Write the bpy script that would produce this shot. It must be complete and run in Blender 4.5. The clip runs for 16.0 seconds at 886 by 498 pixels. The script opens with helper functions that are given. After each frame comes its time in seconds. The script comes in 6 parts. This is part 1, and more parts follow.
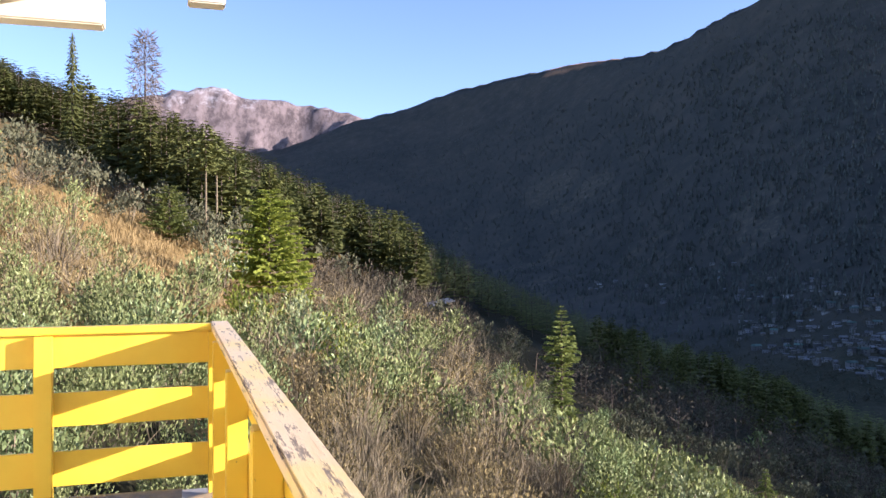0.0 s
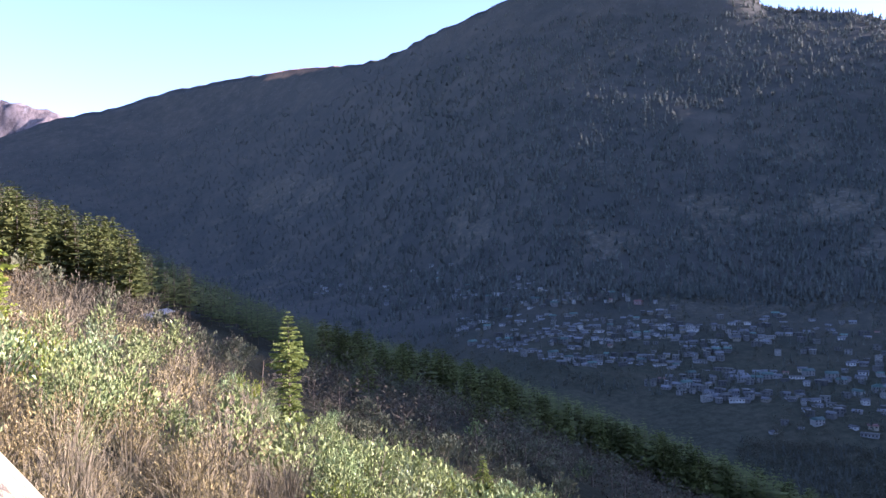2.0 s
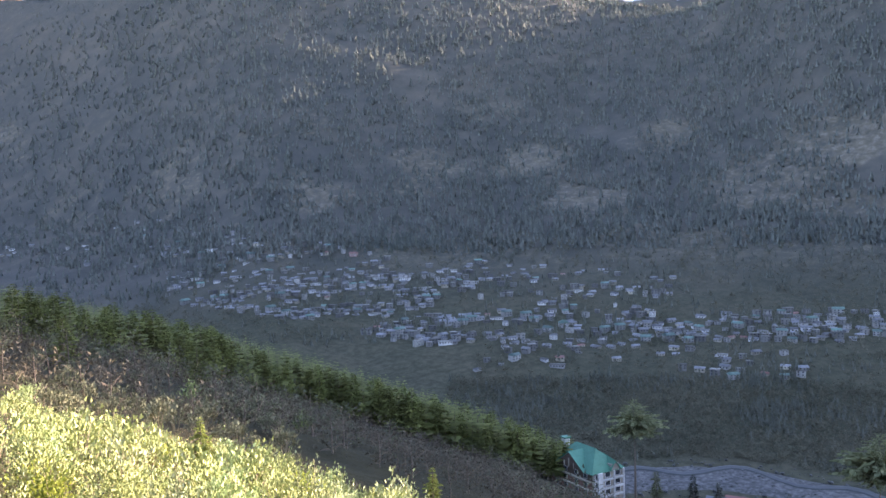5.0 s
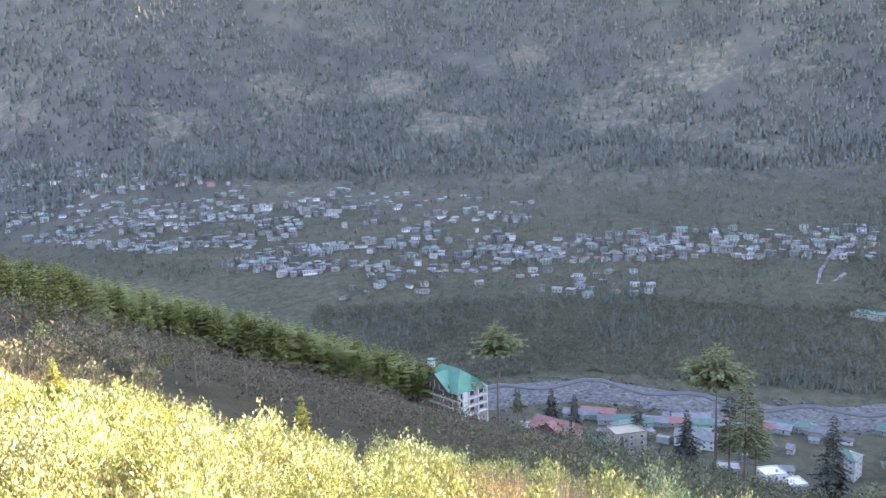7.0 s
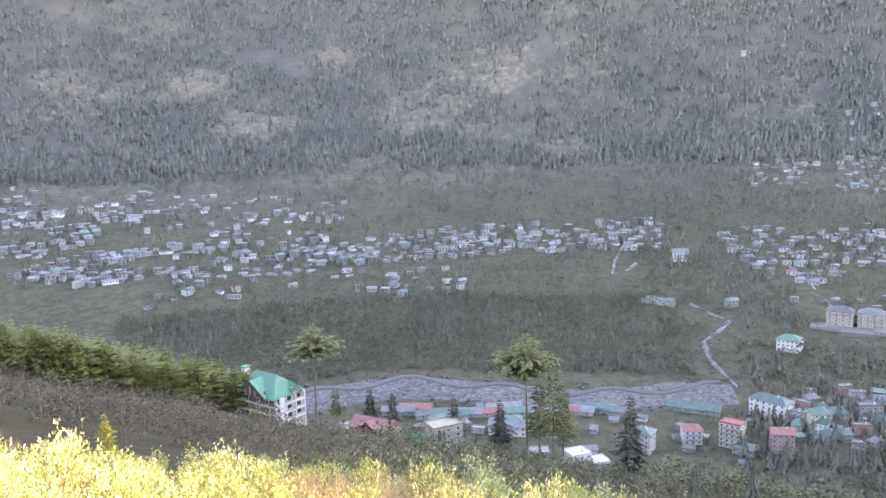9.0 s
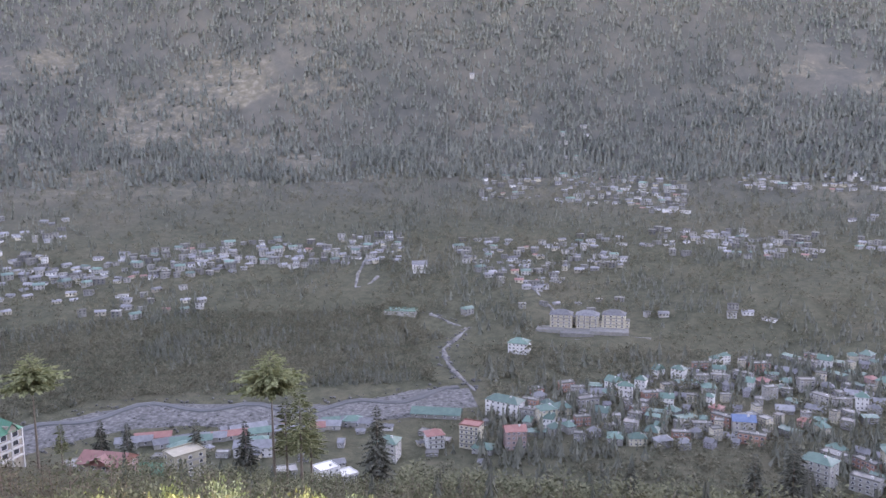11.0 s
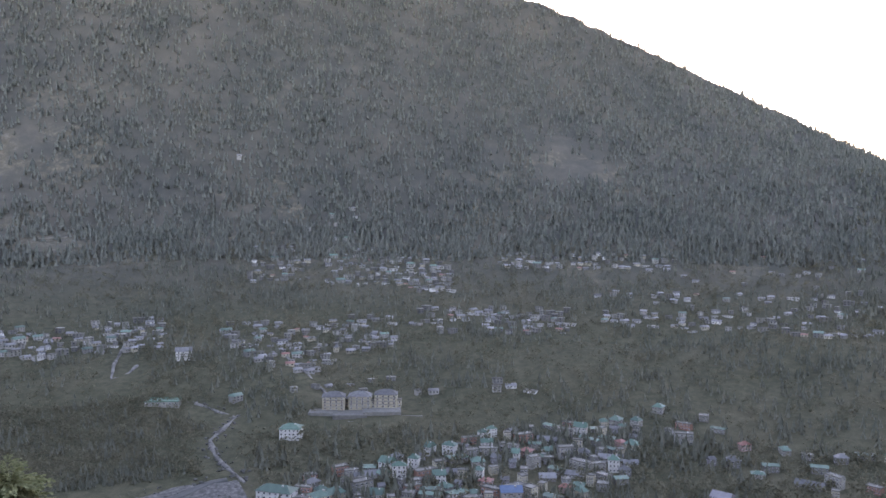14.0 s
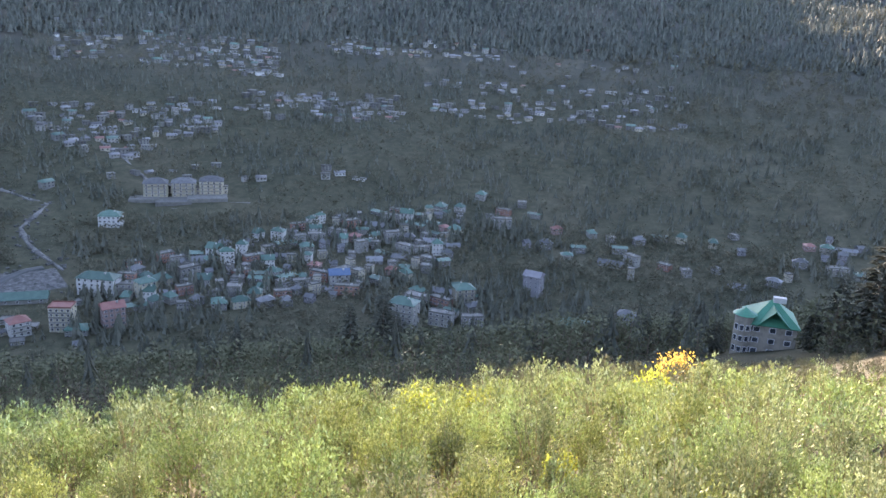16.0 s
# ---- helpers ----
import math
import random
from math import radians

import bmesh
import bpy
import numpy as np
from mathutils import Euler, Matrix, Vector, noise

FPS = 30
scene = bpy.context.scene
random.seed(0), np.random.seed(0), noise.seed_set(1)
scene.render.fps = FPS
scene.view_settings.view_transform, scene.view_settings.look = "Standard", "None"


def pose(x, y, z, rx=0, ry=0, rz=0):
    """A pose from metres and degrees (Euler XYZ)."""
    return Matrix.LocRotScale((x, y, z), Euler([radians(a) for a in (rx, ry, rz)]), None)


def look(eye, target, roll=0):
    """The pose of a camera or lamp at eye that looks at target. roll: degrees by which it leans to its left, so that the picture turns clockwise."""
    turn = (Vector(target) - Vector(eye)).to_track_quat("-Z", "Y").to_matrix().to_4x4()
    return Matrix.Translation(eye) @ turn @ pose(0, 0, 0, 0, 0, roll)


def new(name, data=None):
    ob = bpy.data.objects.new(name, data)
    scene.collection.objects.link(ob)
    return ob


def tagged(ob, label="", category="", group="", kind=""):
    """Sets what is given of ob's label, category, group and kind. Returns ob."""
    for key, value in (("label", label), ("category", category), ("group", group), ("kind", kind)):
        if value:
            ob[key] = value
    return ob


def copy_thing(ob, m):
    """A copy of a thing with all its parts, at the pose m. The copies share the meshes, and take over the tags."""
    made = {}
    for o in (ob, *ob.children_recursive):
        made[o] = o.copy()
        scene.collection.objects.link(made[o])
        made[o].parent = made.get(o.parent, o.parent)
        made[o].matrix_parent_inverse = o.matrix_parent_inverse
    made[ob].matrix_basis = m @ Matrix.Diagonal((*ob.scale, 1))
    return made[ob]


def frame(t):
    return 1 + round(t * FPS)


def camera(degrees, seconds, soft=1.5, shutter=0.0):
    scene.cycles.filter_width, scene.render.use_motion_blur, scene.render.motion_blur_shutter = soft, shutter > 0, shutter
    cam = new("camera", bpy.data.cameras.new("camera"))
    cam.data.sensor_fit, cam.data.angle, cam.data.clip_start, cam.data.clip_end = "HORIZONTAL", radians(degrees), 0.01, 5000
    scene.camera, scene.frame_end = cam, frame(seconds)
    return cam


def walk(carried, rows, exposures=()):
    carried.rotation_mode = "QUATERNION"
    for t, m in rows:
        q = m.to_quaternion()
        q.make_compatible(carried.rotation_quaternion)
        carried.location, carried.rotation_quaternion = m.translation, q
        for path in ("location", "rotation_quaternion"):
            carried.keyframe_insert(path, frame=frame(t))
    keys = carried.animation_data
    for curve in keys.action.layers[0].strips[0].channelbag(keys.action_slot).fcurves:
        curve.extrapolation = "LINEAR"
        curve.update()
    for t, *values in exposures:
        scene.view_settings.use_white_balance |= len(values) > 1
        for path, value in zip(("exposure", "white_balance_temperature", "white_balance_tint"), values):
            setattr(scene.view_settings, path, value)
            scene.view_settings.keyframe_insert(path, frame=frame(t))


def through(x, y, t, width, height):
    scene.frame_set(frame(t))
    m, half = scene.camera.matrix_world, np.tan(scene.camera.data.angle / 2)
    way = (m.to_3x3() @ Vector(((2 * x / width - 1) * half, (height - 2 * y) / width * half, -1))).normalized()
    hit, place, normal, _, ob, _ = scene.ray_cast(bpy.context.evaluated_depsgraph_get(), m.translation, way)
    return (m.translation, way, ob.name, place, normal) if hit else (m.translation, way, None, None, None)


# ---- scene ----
cam = camera(56.03, 16.0)
# seconds, yaw, pitch, roll (degrees); the eye stays on the balcony
PATH = [
    (0.0, 0.00, 0.00, -0.00), (0.5, -5.75, 0.21, 0.01), (1.0, -10.96, -0.15, 0.47), (1.5, -14.15, -0.35, 0.73), (2.0, -18.74, 0.15, 1.15),
    (2.5, -23.72, 1.43, 1.28), (3.0, -27.00, 2.56, 1.45), (3.5, -29.44, 2.95, 1.56), (4.0, -32.04, 2.08, 1.48), (4.5, -35.70, -1.18, 1.34),
    (4.7, -36.71, -2.26, 1.50), (6.8, -46.64, -8.40, 2.06), (7.0, -47.57, -8.81, 2.02), (7.5, -49.73, -9.58, 2.04), (8.0, -52.52, -9.87, 2.17),
    (8.5, -57.31, -9.41, 2.11), (8.7, -58.56, -9.30, 2.04), (10.8, -76.13, -8.56, 0.24), (11.0, -78.01, -8.52, 0.43), (11.5, -82.67, -9.53, -0.20),
    (12.0, -87.96, -11.01, -0.82), (12.5, -91.82, -12.34, -1.29), (13.0, -93.65, -9.10, -0.79), (13.5, -93.75, -4.64, -0.19),
    (14.0, -93.70, -2.97, -0.17), (14.5, -94.52, -2.40, -0.23), (15.0, -99.76, -4.96, -0.41), (15.5, -105.14, -10.41, -1.26),
    (16.0, -105.00, -17.18, -3.00),
]
STOPS = [(0.0, 1.5, 5700, 29), (1.5, 2.1, 5500, 36), (2.5, 2.5, 5700, 39), (3.0, 2.7, 6000, 39), (3.5, 2.75, 6100, 35), (4.5, 3.25, 6600, 32), (7.0, 4.45, 7700, 34), (8.5, 4.9, 8700, 37),
         (11.0, 4.5, 9200, 43), (12.5, 4.4, 9000, 35), (13.0, 4.45, 9200, 38), (13.5, 4.25, 9200, 37), (14.0, 3.85, 8800, 36), (14.5, 3.6, 8500, 36), (15.0, 3.55, 8300, 35), (15.5, 3.7, 7800, 34), (16.0, 3.75, 7200, 28)]
walk(cam, [(t, pose(0, 0, 0, 90 + p, r, w)) for t, w, p, r in PATH], STOPS)

# ---- light ----
SUN_AZ, SUN_EL = 101.5, 13.95
world = bpy.data.worlds.new("sky")
scene.world = world
world.use_nodes = True
nt = world.node_tree
sky = nt.nodes.new("ShaderNodeTexSky")
sky.sky_type, sky.sun_disc = "NISHITA", False
sky.sun_elevation, sky.sun_rotation = radians(SUN_EL), radians(SUN_AZ)
sky.altitude, sky.air_density, sky.dust_density, sky.ozone_density = 2000, 1.0, 1.5, 1.5
nt.links.new(sky.outputs[0], nt.nodes["Background"].inputs[0])
nt.nodes["Background"].inputs[1].default_value = 0.105
sun = new("sun", bpy.data.lights.new("sun", "SUN"))
sun.data.energy, sun.data.angle, sun.data.color = 4.4, radians(0.5), (1, 0.9, 0.72)
d = Vector((math.sin(radians(SUN_AZ)) * math.cos(radians(SUN_EL)), math.cos(radians(SUN_AZ)) * math.cos(radians(SUN_EL)), math.sin(radians(SUN_EL))))
sun.matrix_world = look((0, 0, 300), Vector((0, 0, 300)) - d)


# ---- materials ----
class Nodes:
    """A small helper to wire node materials."""

    def __init__(self, name):
        self.m = bpy.data.materials.new(name)
        self.m.use_nodes = True
        self.t = self.m.node_tree
        self.b = self.t.nodes["Principled BSDF"]
        self.out = self.t.nodes["Material Output"]
        self.pos = self.add("ShaderNodeNewGeometry")

    def add(self, kind, **props):
        n = self.t.nodes.new(kind)
        for k, v in props.items():
            setattr(n, k, v)
        return n

    def link(self, a, b):
        self.t.links.new(a, b)

    def noise(self, scale, detail=4, rough=0.55, coords=None):
        n = self.add("ShaderNodeTexNoise")
        n.inputs["Scale"].default_value, n.inputs["Detail"].default_value, n.inputs["Roughness"].default_value = scale, detail, rough
        self.link(coords or self.pos.outputs["Position"], n.inputs["Vector"])
        return n.outputs["Fac"]

    def ramp(self, fac, stops):
        r = self.add("ShaderNodeValToRGB")
        while len(r.color_ramp.elements) < len(stops):
            r.color_ramp.elements.new(0.5)
        for e, (p, c) in zip(r.color_ramp.elements, stops):
            e.position, e.color = p, (*c, 1)
        self.link(fac, r.inputs[0])
        return r.outputs["Color"]

    def mix(self, fac, a, b, how="MIX"):
        n = self.add("ShaderNodeMix", data_type="RGBA", blend_type=how)
        for v, s in ((fac, n.inputs[0]), (a, n.inputs[6]), (b, n.inputs[7])):
            if isinstance(v, (int, float)):
                s.default_value = v
            elif isinstance(v, tuple):
                s.default_value = (*v, 1)
            else:
                self.link(v, s)
        return n.outputs[2]

    def math(self, how, a, b=0.0):
        n = self.add("ShaderNodeMath", operation=how)
        for v, s in ((a, n.inputs[0]), (b, n.inputs[1])):
            if isinstance(v, (int, float)):
                s.default_value = v
            else:
                self.link(v, s)
        return n.outputs[0]

    def rise(self, v, lo, hi):
        n = self.add("ShaderNodeMapRange", interpolation_type="SMOOTHSTEP")
        self.link(v, n.inputs[0])
        n.inputs[1].default_value, n.inputs[2].default_value = lo, hi
        return n.outputs[0]

    def bump(self, h, strength, dist):
        n = self.add("ShaderNodeBump")
        n.inputs["Strength"].default_value, n.inputs["Distance"].default_value = strength, dist
        self.link(h, n.inputs["Height"])
        self.link(n.outputs[0], self.b.inputs["Normal"])

    def done(self, col, rough=0.8, metal=0.0, spec=0.3):
        if isinstance(col, tuple):
            self.b.inputs["Base Color"].default_value = (*col, 1)
        else:
            self.link(col, self.b.inputs["Base Color"])
        self.b.inputs["Roughness"].default_value, self.b.inputs["Metallic"].default_value = rough, metal
        self.b.inputs["Specular IOR Level"].default_value = spec
        return self.m


def surface(name, stops, scale, rough=0.8, bump=0.0, metal=0.0, fine=8.0, spread=0.25, islands=0.0):
    """A rough surface with stains, grain and relief; the tint varies from one object to the next."""
    n = Nodes(name)
    col = n.ramp(n.noise(scale, 5), stops)
    col = n.mix(0.35, col, n.ramp(n.noise(scale * fine, 3), [(0.3, (0.35, 0.35, 0.35)), (0.7, (0.65, 0.65, 0.65))]), "OVERLAY")
    info = n.add("ShaderNodeObjectInfo")
    v = n.math("MULTIPLY_ADD", info.outputs["Random"], spread)
    v.node.inputs[2].default_value = 1 - spread / 2
    if islands:
        w = n.math("MULTIPLY_ADD", n.pos.outputs["Random Per Island"], islands)
        w.node.inputs[2].default_value = 1 - islands / 2
        v = n.math("MULTIPLY", v, w)
    hsv = n.add("ShaderNodeHueSaturation")
    n.link(v, hsv.inputs["Value"])
    n.link(col, hsv.inputs["Color"])
    if bump:
        n.bump(n.noise(scale * fine, 4), 0.5, bump)
    return n.done(hsv.outputs[0], rough, metal)


def foliage(name, patches, leaves, scale=0.12, through=0.35, rough=0.8):
    """Leaves: tint drifts over the slope and from leaf to leaf, and light comes through."""
    n = Nodes(name)
    big = n.ramp(n.noise(scale, 3), patches)
    col = n.mix(0.62, big, n.ramp(n.pos.outputs["Random Per Island"], leaves))
    info, hsv = n.add("ShaderNodeObjectInfo"), n.add("ShaderNodeHueSaturation")
    n.link(n.math("MULTIPLY_ADD", info.outputs["Random"], 0.55), hsv.inputs["Value"])
    hsv.inputs["Value"].links[0].from_node.inputs[2].default_value = 0.72
    hsv.inputs["Saturation"].default_value = 0.95
    n.link(col, hsv.inputs["Color"])
    col = hsv.outputs[0]
    n.done(col, rough, 0, 0.08)
    tr = n.add("ShaderNodeBsdfTranslucent")
    n.link(col, tr.inputs["Color"])
    mx = n.add("ShaderNodeMixShader")
    mx.inputs[0].default_value = through
    n.link(n.b.outputs[0], mx.inputs[1])
    n.link(tr.outputs[0], mx.inputs[2])
    n.link(mx.outputs[0], n.out.inputs["Surface"])
    return n.m


M_leaf = foliage("willow_leaf", [(0.3, (0.160, 0.193, 0.055)), (0.7, (0.256, 0.273, 0.088))],
                 [(0.0, (0.053, 0.071, 0.024)), (0.45, (0.150, 0.175, 0.056)), (0.8, (0.299, 0.332, 0.116)), (1.0, (0.427, 0.467, 0.216))], 0.2, 0.06)
M_pale = foliage("pale_leaf", [(0.3, (0.174, 0.235, 0.069)), (0.7, (0.253, 0.312, 0.112))],
                 [(0.0, (0.058, 0.089, 0.032)), (0.45, (0.174, 0.224, 0.077)), (0.8, (0.311, 0.386, 0.155)), (1.0, (0.437, 0.526, 0.280))], 0.2, 0.06)
M_grey = foliage("grey_leaf", [(0.3, (0.160, 0.191, 0.079)), (0.7, (0.230, 0.261, 0.113))],
                 [(0.0, (0.057, 0.076, 0.032)), (0.45, (0.173, 0.197, 0.085)), (0.8, (0.321, 0.347, 0.169)), (1.0, (0.503, 0.544, 0.317))], 0.2, 0.06)
M_dry = foliage("dry_leaf", [(0.3, (0.208, 0.152, 0.053)), (0.7, (0.338, 0.256, 0.095))],
                [(0.0, (0.077, 0.060, 0.024)), (0.5, (0.221, 0.168, 0.063)), (1.0, (0.468, 0.374, 0.162))], 0.2, 0.06)
# brown twigs and dull leaves of the lower slope, their colour darkened for its shade
M_shade_scrub = foliage("shaded_bare_scrub", [(0.3, (0.076, 0.063, 0.039)), (0.7, (0.133, 0.107, 0.066))],
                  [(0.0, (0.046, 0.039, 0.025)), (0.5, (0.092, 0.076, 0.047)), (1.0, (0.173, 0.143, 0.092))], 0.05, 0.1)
M_shade_leaf = foliage("shaded_dull_leaf", [(0.3, (0.085, 0.092, 0.046)), (0.7, (0.135, 0.132, 0.072))],
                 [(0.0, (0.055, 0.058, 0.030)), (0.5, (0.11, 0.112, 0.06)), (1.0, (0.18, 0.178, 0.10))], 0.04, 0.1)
M_bright = foliage("fresh_leaf", [(0.3, (0.130, 0.180, 0.018)), (0.7, (0.259, 0.270, 0.027))],
                   [(0.0, (0.086, 0.135, 0.018)), (1.0, (0.302, 0.315, 0.045))], 0.3, 0.4)
M_gold = foliage("autumn_leaf", [(0.3, (0.40, 0.24, 0.03)), (0.7, (0.45, 0.32, 0.04))],
                 [(0.0, (0.30, 0.18, 0.03)), (1.0, (0.5, 0.38, 0.06))], 0.3, 0.4)
M_needle = foliage("cedar_needle", [(0.36, (0.068, 0.086, 0.025)), (0.64, (0.151, 0.159, 0.040))],
                   [(0.0, (0.062, 0.075, 0.021)), (0.7, (0.143, 0.155, 0.040)), (1.0, (0.203, 0.212, 0.063))], 0.16, 0.12)
M_spruce = foliage("spruce_needle", [(0.3, (0.173, 0.214, 0.046)), (0.7, (0.235, 0.265, 0.056))],
                   [(0.0, (0.102, 0.133, 0.031)), (1.0, (0.306, 0.337, 0.082))], 0.3, 0.3)
M_deodar = foliage("deodar_needle", [(0.3, (0.13, 0.14, 0.062)), (0.7, (0.18, 0.185, 0.085))],
                   [(0.0, (0.08, 0.09, 0.04)), (1.0, (0.22, 0.225, 0.11))], 0.3, 0.2)
M_fresh = foliage("young_needle", [(0.3, (0.301, 0.363, 0.036)), (0.7, (0.399, 0.446, 0.048))],
                  [(0.0, (0.171, 0.225, 0.026)), (1.0, (0.513, 0.560, 0.074))], 0.3, 0.35)
M_deadneedle = foliage("dead_needle", [(0.3, (0.123, 0.091, 0.064)), (0.7, (0.179, 0.137, 0.100))],
                       [(0.0, (0.085, 0.064, 0.046)), (1.0, (0.226, 0.182, 0.137))], 0.3, 0.15)
# distant foliage: haze is put into the colour, greyer and paler than the near needles
M_farwood = foliage("hazed_far_needle", [(0.35, (0.071, 0.084, 0.062)), (0.65, (0.117, 0.118, 0.086))],
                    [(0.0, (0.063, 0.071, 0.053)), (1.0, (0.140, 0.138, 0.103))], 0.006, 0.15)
M_hazed_mountain = foliage("hazed_mountain_needle", [(0.35, (0.076, 0.092, 0.076)), (0.65, (0.122, 0.129, 0.103))],
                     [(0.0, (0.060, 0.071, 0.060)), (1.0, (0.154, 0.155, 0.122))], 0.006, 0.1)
M_faroak = foliage("hazed_far_leaf", [(0.35, (0.072, 0.071, 0.046)), (0.65, (0.114, 0.105, 0.068))],
                   [(0.0, (0.055, 0.058, 0.037)), (1.0, (0.134, 0.125, 0.082))], 0.012, 0.15)
M_straw = foliage("dry_straw", [(0.3, (0.36, 0.24, 0.08)), (0.7, (0.50, 0.36, 0.14))],
                  [(0.0, (0.26, 0.18, 0.07)), (1.0, (0.56, 0.42, 0.18))], 0.3, 0.25)
M_bark = surface("bark", [(0.3, (0.09, 0.065, 0.045)), (0.7, (0.18, 0.14, 0.10))], 3, 0.9, 0.01)
M_twig = surface("twig", [(0.3, (0.158, 0.124, 0.072)), (0.7, (0.270, 0.221, 0.133))], 2, 0.85)


# ---- the lie of the land: from the balcony's foot to the far ridges ----
# azimuth, skyline elevation, ridge distance
RIDGE = [(-180, 2, 2600), (-60, 4, 3600), (-19, 5.5, 4300), (-11, 6.7, 4350), (-6, 8.7, 4350), (-2.7, 9.5, 4330), (0.6, 10.7, 4250), (4.5, 11.6, 3980),
         (9.1, 12.4, 3650), (13.2, 12.7, 3330), (15.8, 13.4, 3150), (17.9, 14.5, 3030), (20.3, 15.4, 2930), (23.5, 16.7, 2850), (28.2, 17.6, 2800),
         (31.2, 18.5, 2800), (34.5, 18.0, 2780), (37.6, 17.9, 2760), (40.2, 14.9, 2750), (45.4, 13.9, 2720), (48.9, 12.5, 2700), (54.6, 11.5, 2650),
         (58.1, 12.6, 2500), (62, 15.0, 2350), (66, 18, 2280), (72, 20, 2250), (82, 19, 2250), (90, 16.3, 2270), (94, 14.7, 2280), (97, 14.05, 2290), (99, 13.7, 2295), (100.6, 13.25, 2300), (102.2, 12.55, 2300), (105.3, 11.1, 2300),
         (109.3, 9.2, 2300), (116, 5.7, 2300), (121.6, 2.6, 2300), (130, 2.2, 2350), (150, 4, 2500), (180, 4, 2600)]
PEAKS = [(-60, 5), (-25, 8.5), (-18.7, 9.9), (-16.4, 10.3), (-15, 10.5), (-13.1, 9.8), (-10.5, 9.7), (-6, 8.9), (0, 7), (40, 6), (47, 11.5), (48.9, 12.8), (51, 12.2),
         (53, 12.7), (54, 12.1), (55.8, 12.7), (57, 12.4), (60, 11), (70, 4), (95, 0.5), (180, 0.5)]
VALLEY = [(0, -206), (480, -204), (580, -200), (700, -191), (850, -170), (1000, -154), (1250, -110), (1500, -40)]
H0 = 10.0
FOOT = [(-20, 2.0), (0, 1.9), (10, 1.5), (20, 1.15), (26, 1.0), (180, 1.0)]   # the far slope's foot recedes up the valley


def table(rows, a, k=1):
    return float(np.interp(a, [q[0] for q in rows], [q[k] for q in rows]))


def fbm(x, y, z=0.0, octaves=5):
    return noise.fractal(Vector((x, y, z)), 0.9, 2.1, octaves)


def smooth(v, lo, hi):
    u = min(1.0, max(0.0, (v - lo) / (hi - lo)))
    return u * u * (3 - 2 * u)


def height(x, y):
    r = math.hypot(x, y)
    a = math.degrees(math.atan2(x, y))
    # our own side: an even slope that steepens below the terrace
    near = -H0 - 0.37 * x - 0.10 * max(0.0, x - 42)
    near += 1.1 * fbm(x / 26, y / 26, 3.0, 4) * smooth(r, 8, 40) + 5 * fbm(x / 150, y / 150, 7.0, 3) * smooth(r, 90, 260)
    near -= 0.55 * max(0.0, r - 900)
    # the valley floor and the far side
    el, dist = table(RIDGE, a), table(RIDGE, a, 2)
    top = dist * math.tan(radians(el))
    foot = 1500 * table(FOOT, a)
    if r <= foot:
        far = table(VALLEY, r * 1500 / foot) + 9 * fbm(x / 130, y / 130, 1.0, 4) * smooth(r, 620, 900)
    elif r <= dist:
        u = (r - foot) / (dist - foot)
        broad = (el + sum(table(RIDGE, a + k) for k in (-9, -6, -3, 3, 6, 9))) / 7
        whole = dist * math.tan(radians(broad))
        far = -40 + (whole + 40) * (0.75 * u + 0.25 * u * u) + (top - whole) * smooth(u, 0.82, 1.0)
        rough = math.sin(math.pi * min(1, u * 1.02)) ** 0.7 if u < 0.98 else 0.0
        gully = 1 - abs(noise.noise(Vector((x / 420, y / 420, 8.0))) * 2)
        far += rough * (0.2 + 0.8 * smooth(a, 6, 34)) * (24 * fbm(x / 520, y / 520, 15.0, 7) + 12 * (gully - 0.6))
        far = min(far, r * (math.tan(radians(el)) - 0.01 * (1 - u)))
        far += 9 * fbm(x / 40, y / 40, 9.0, 3) * smooth(u, 0.7, 1.0)
    else:
        peak = 4700 * math.tan(radians(table(PEAKS, a)))
        v = (r - dist) / (4700 - dist)
        dip = top - 260 * smooth(v, 0, 0.3)
        far = dip + (peak - dip) * smooth(v, 0.3, 1.0)
        far += math.sin(math.pi * min(1.0, max(0.0, v))) * (190 * (0.55 - abs(fbm(x / 260, y / 260, 11.0, 7)))) * smooth(v, 0.2, 0.5)
        far += smooth(-a, -12, 0) * (85 * (0.42 - abs(noise.noise(Vector((x / 170, y / 330, 5.0))) * 1.6)) * smooth(v, 0.3, 0.6) + 30 * (0.4 - abs(noise.noise(Vector((x / 70, y / 150, 6.0))) * 1.6)) * smooth(v, 0.3, 0.6))
        far = min(far, r * math.tan(radians(table(PEAKS, a))) + 12)
        if v > 1:
            far = peak - 0.6 * (r - 4700)
        if v > 0.97:
            far += 26 * fbm(x / 60, y / 60, 4.0, 4)
    return max(near, far)


def where(a, el, lo=12.0):
    """The place on the ground seen at an azimuth and an elevation, in degrees."""
    s, c, t = math.sin(radians(a)), math.cos(radians(a)), math.tan(radians(el))
    r = lo
    while r < 4600 and height(r * s, r * c) < r * t:
        r *= 1.012
    return Vector((r * s, r * c, height(r * s, r * c)))


# rocky clearings across the valley: azimuth, elevation, radius
CLEARINGS = [(44.5, 2.3, 90), (47.8, -0.6, 100), (55.2, -3.6, 85), (53.5, 3.4, 60), (59.0, 0.2, 130), (63.5, 2.8, 95), (64.5, -1.8, 80), (68.5, -2.6, 70), (7.3, 4.0, 110), (10.2, 4.0, 80), (30.0, 0.2, 60), (37.0, 2.2, 70)]


def in_clearing(p):
    return any((p - c).length < 0.62 * rad for c, rad in CLEARED)


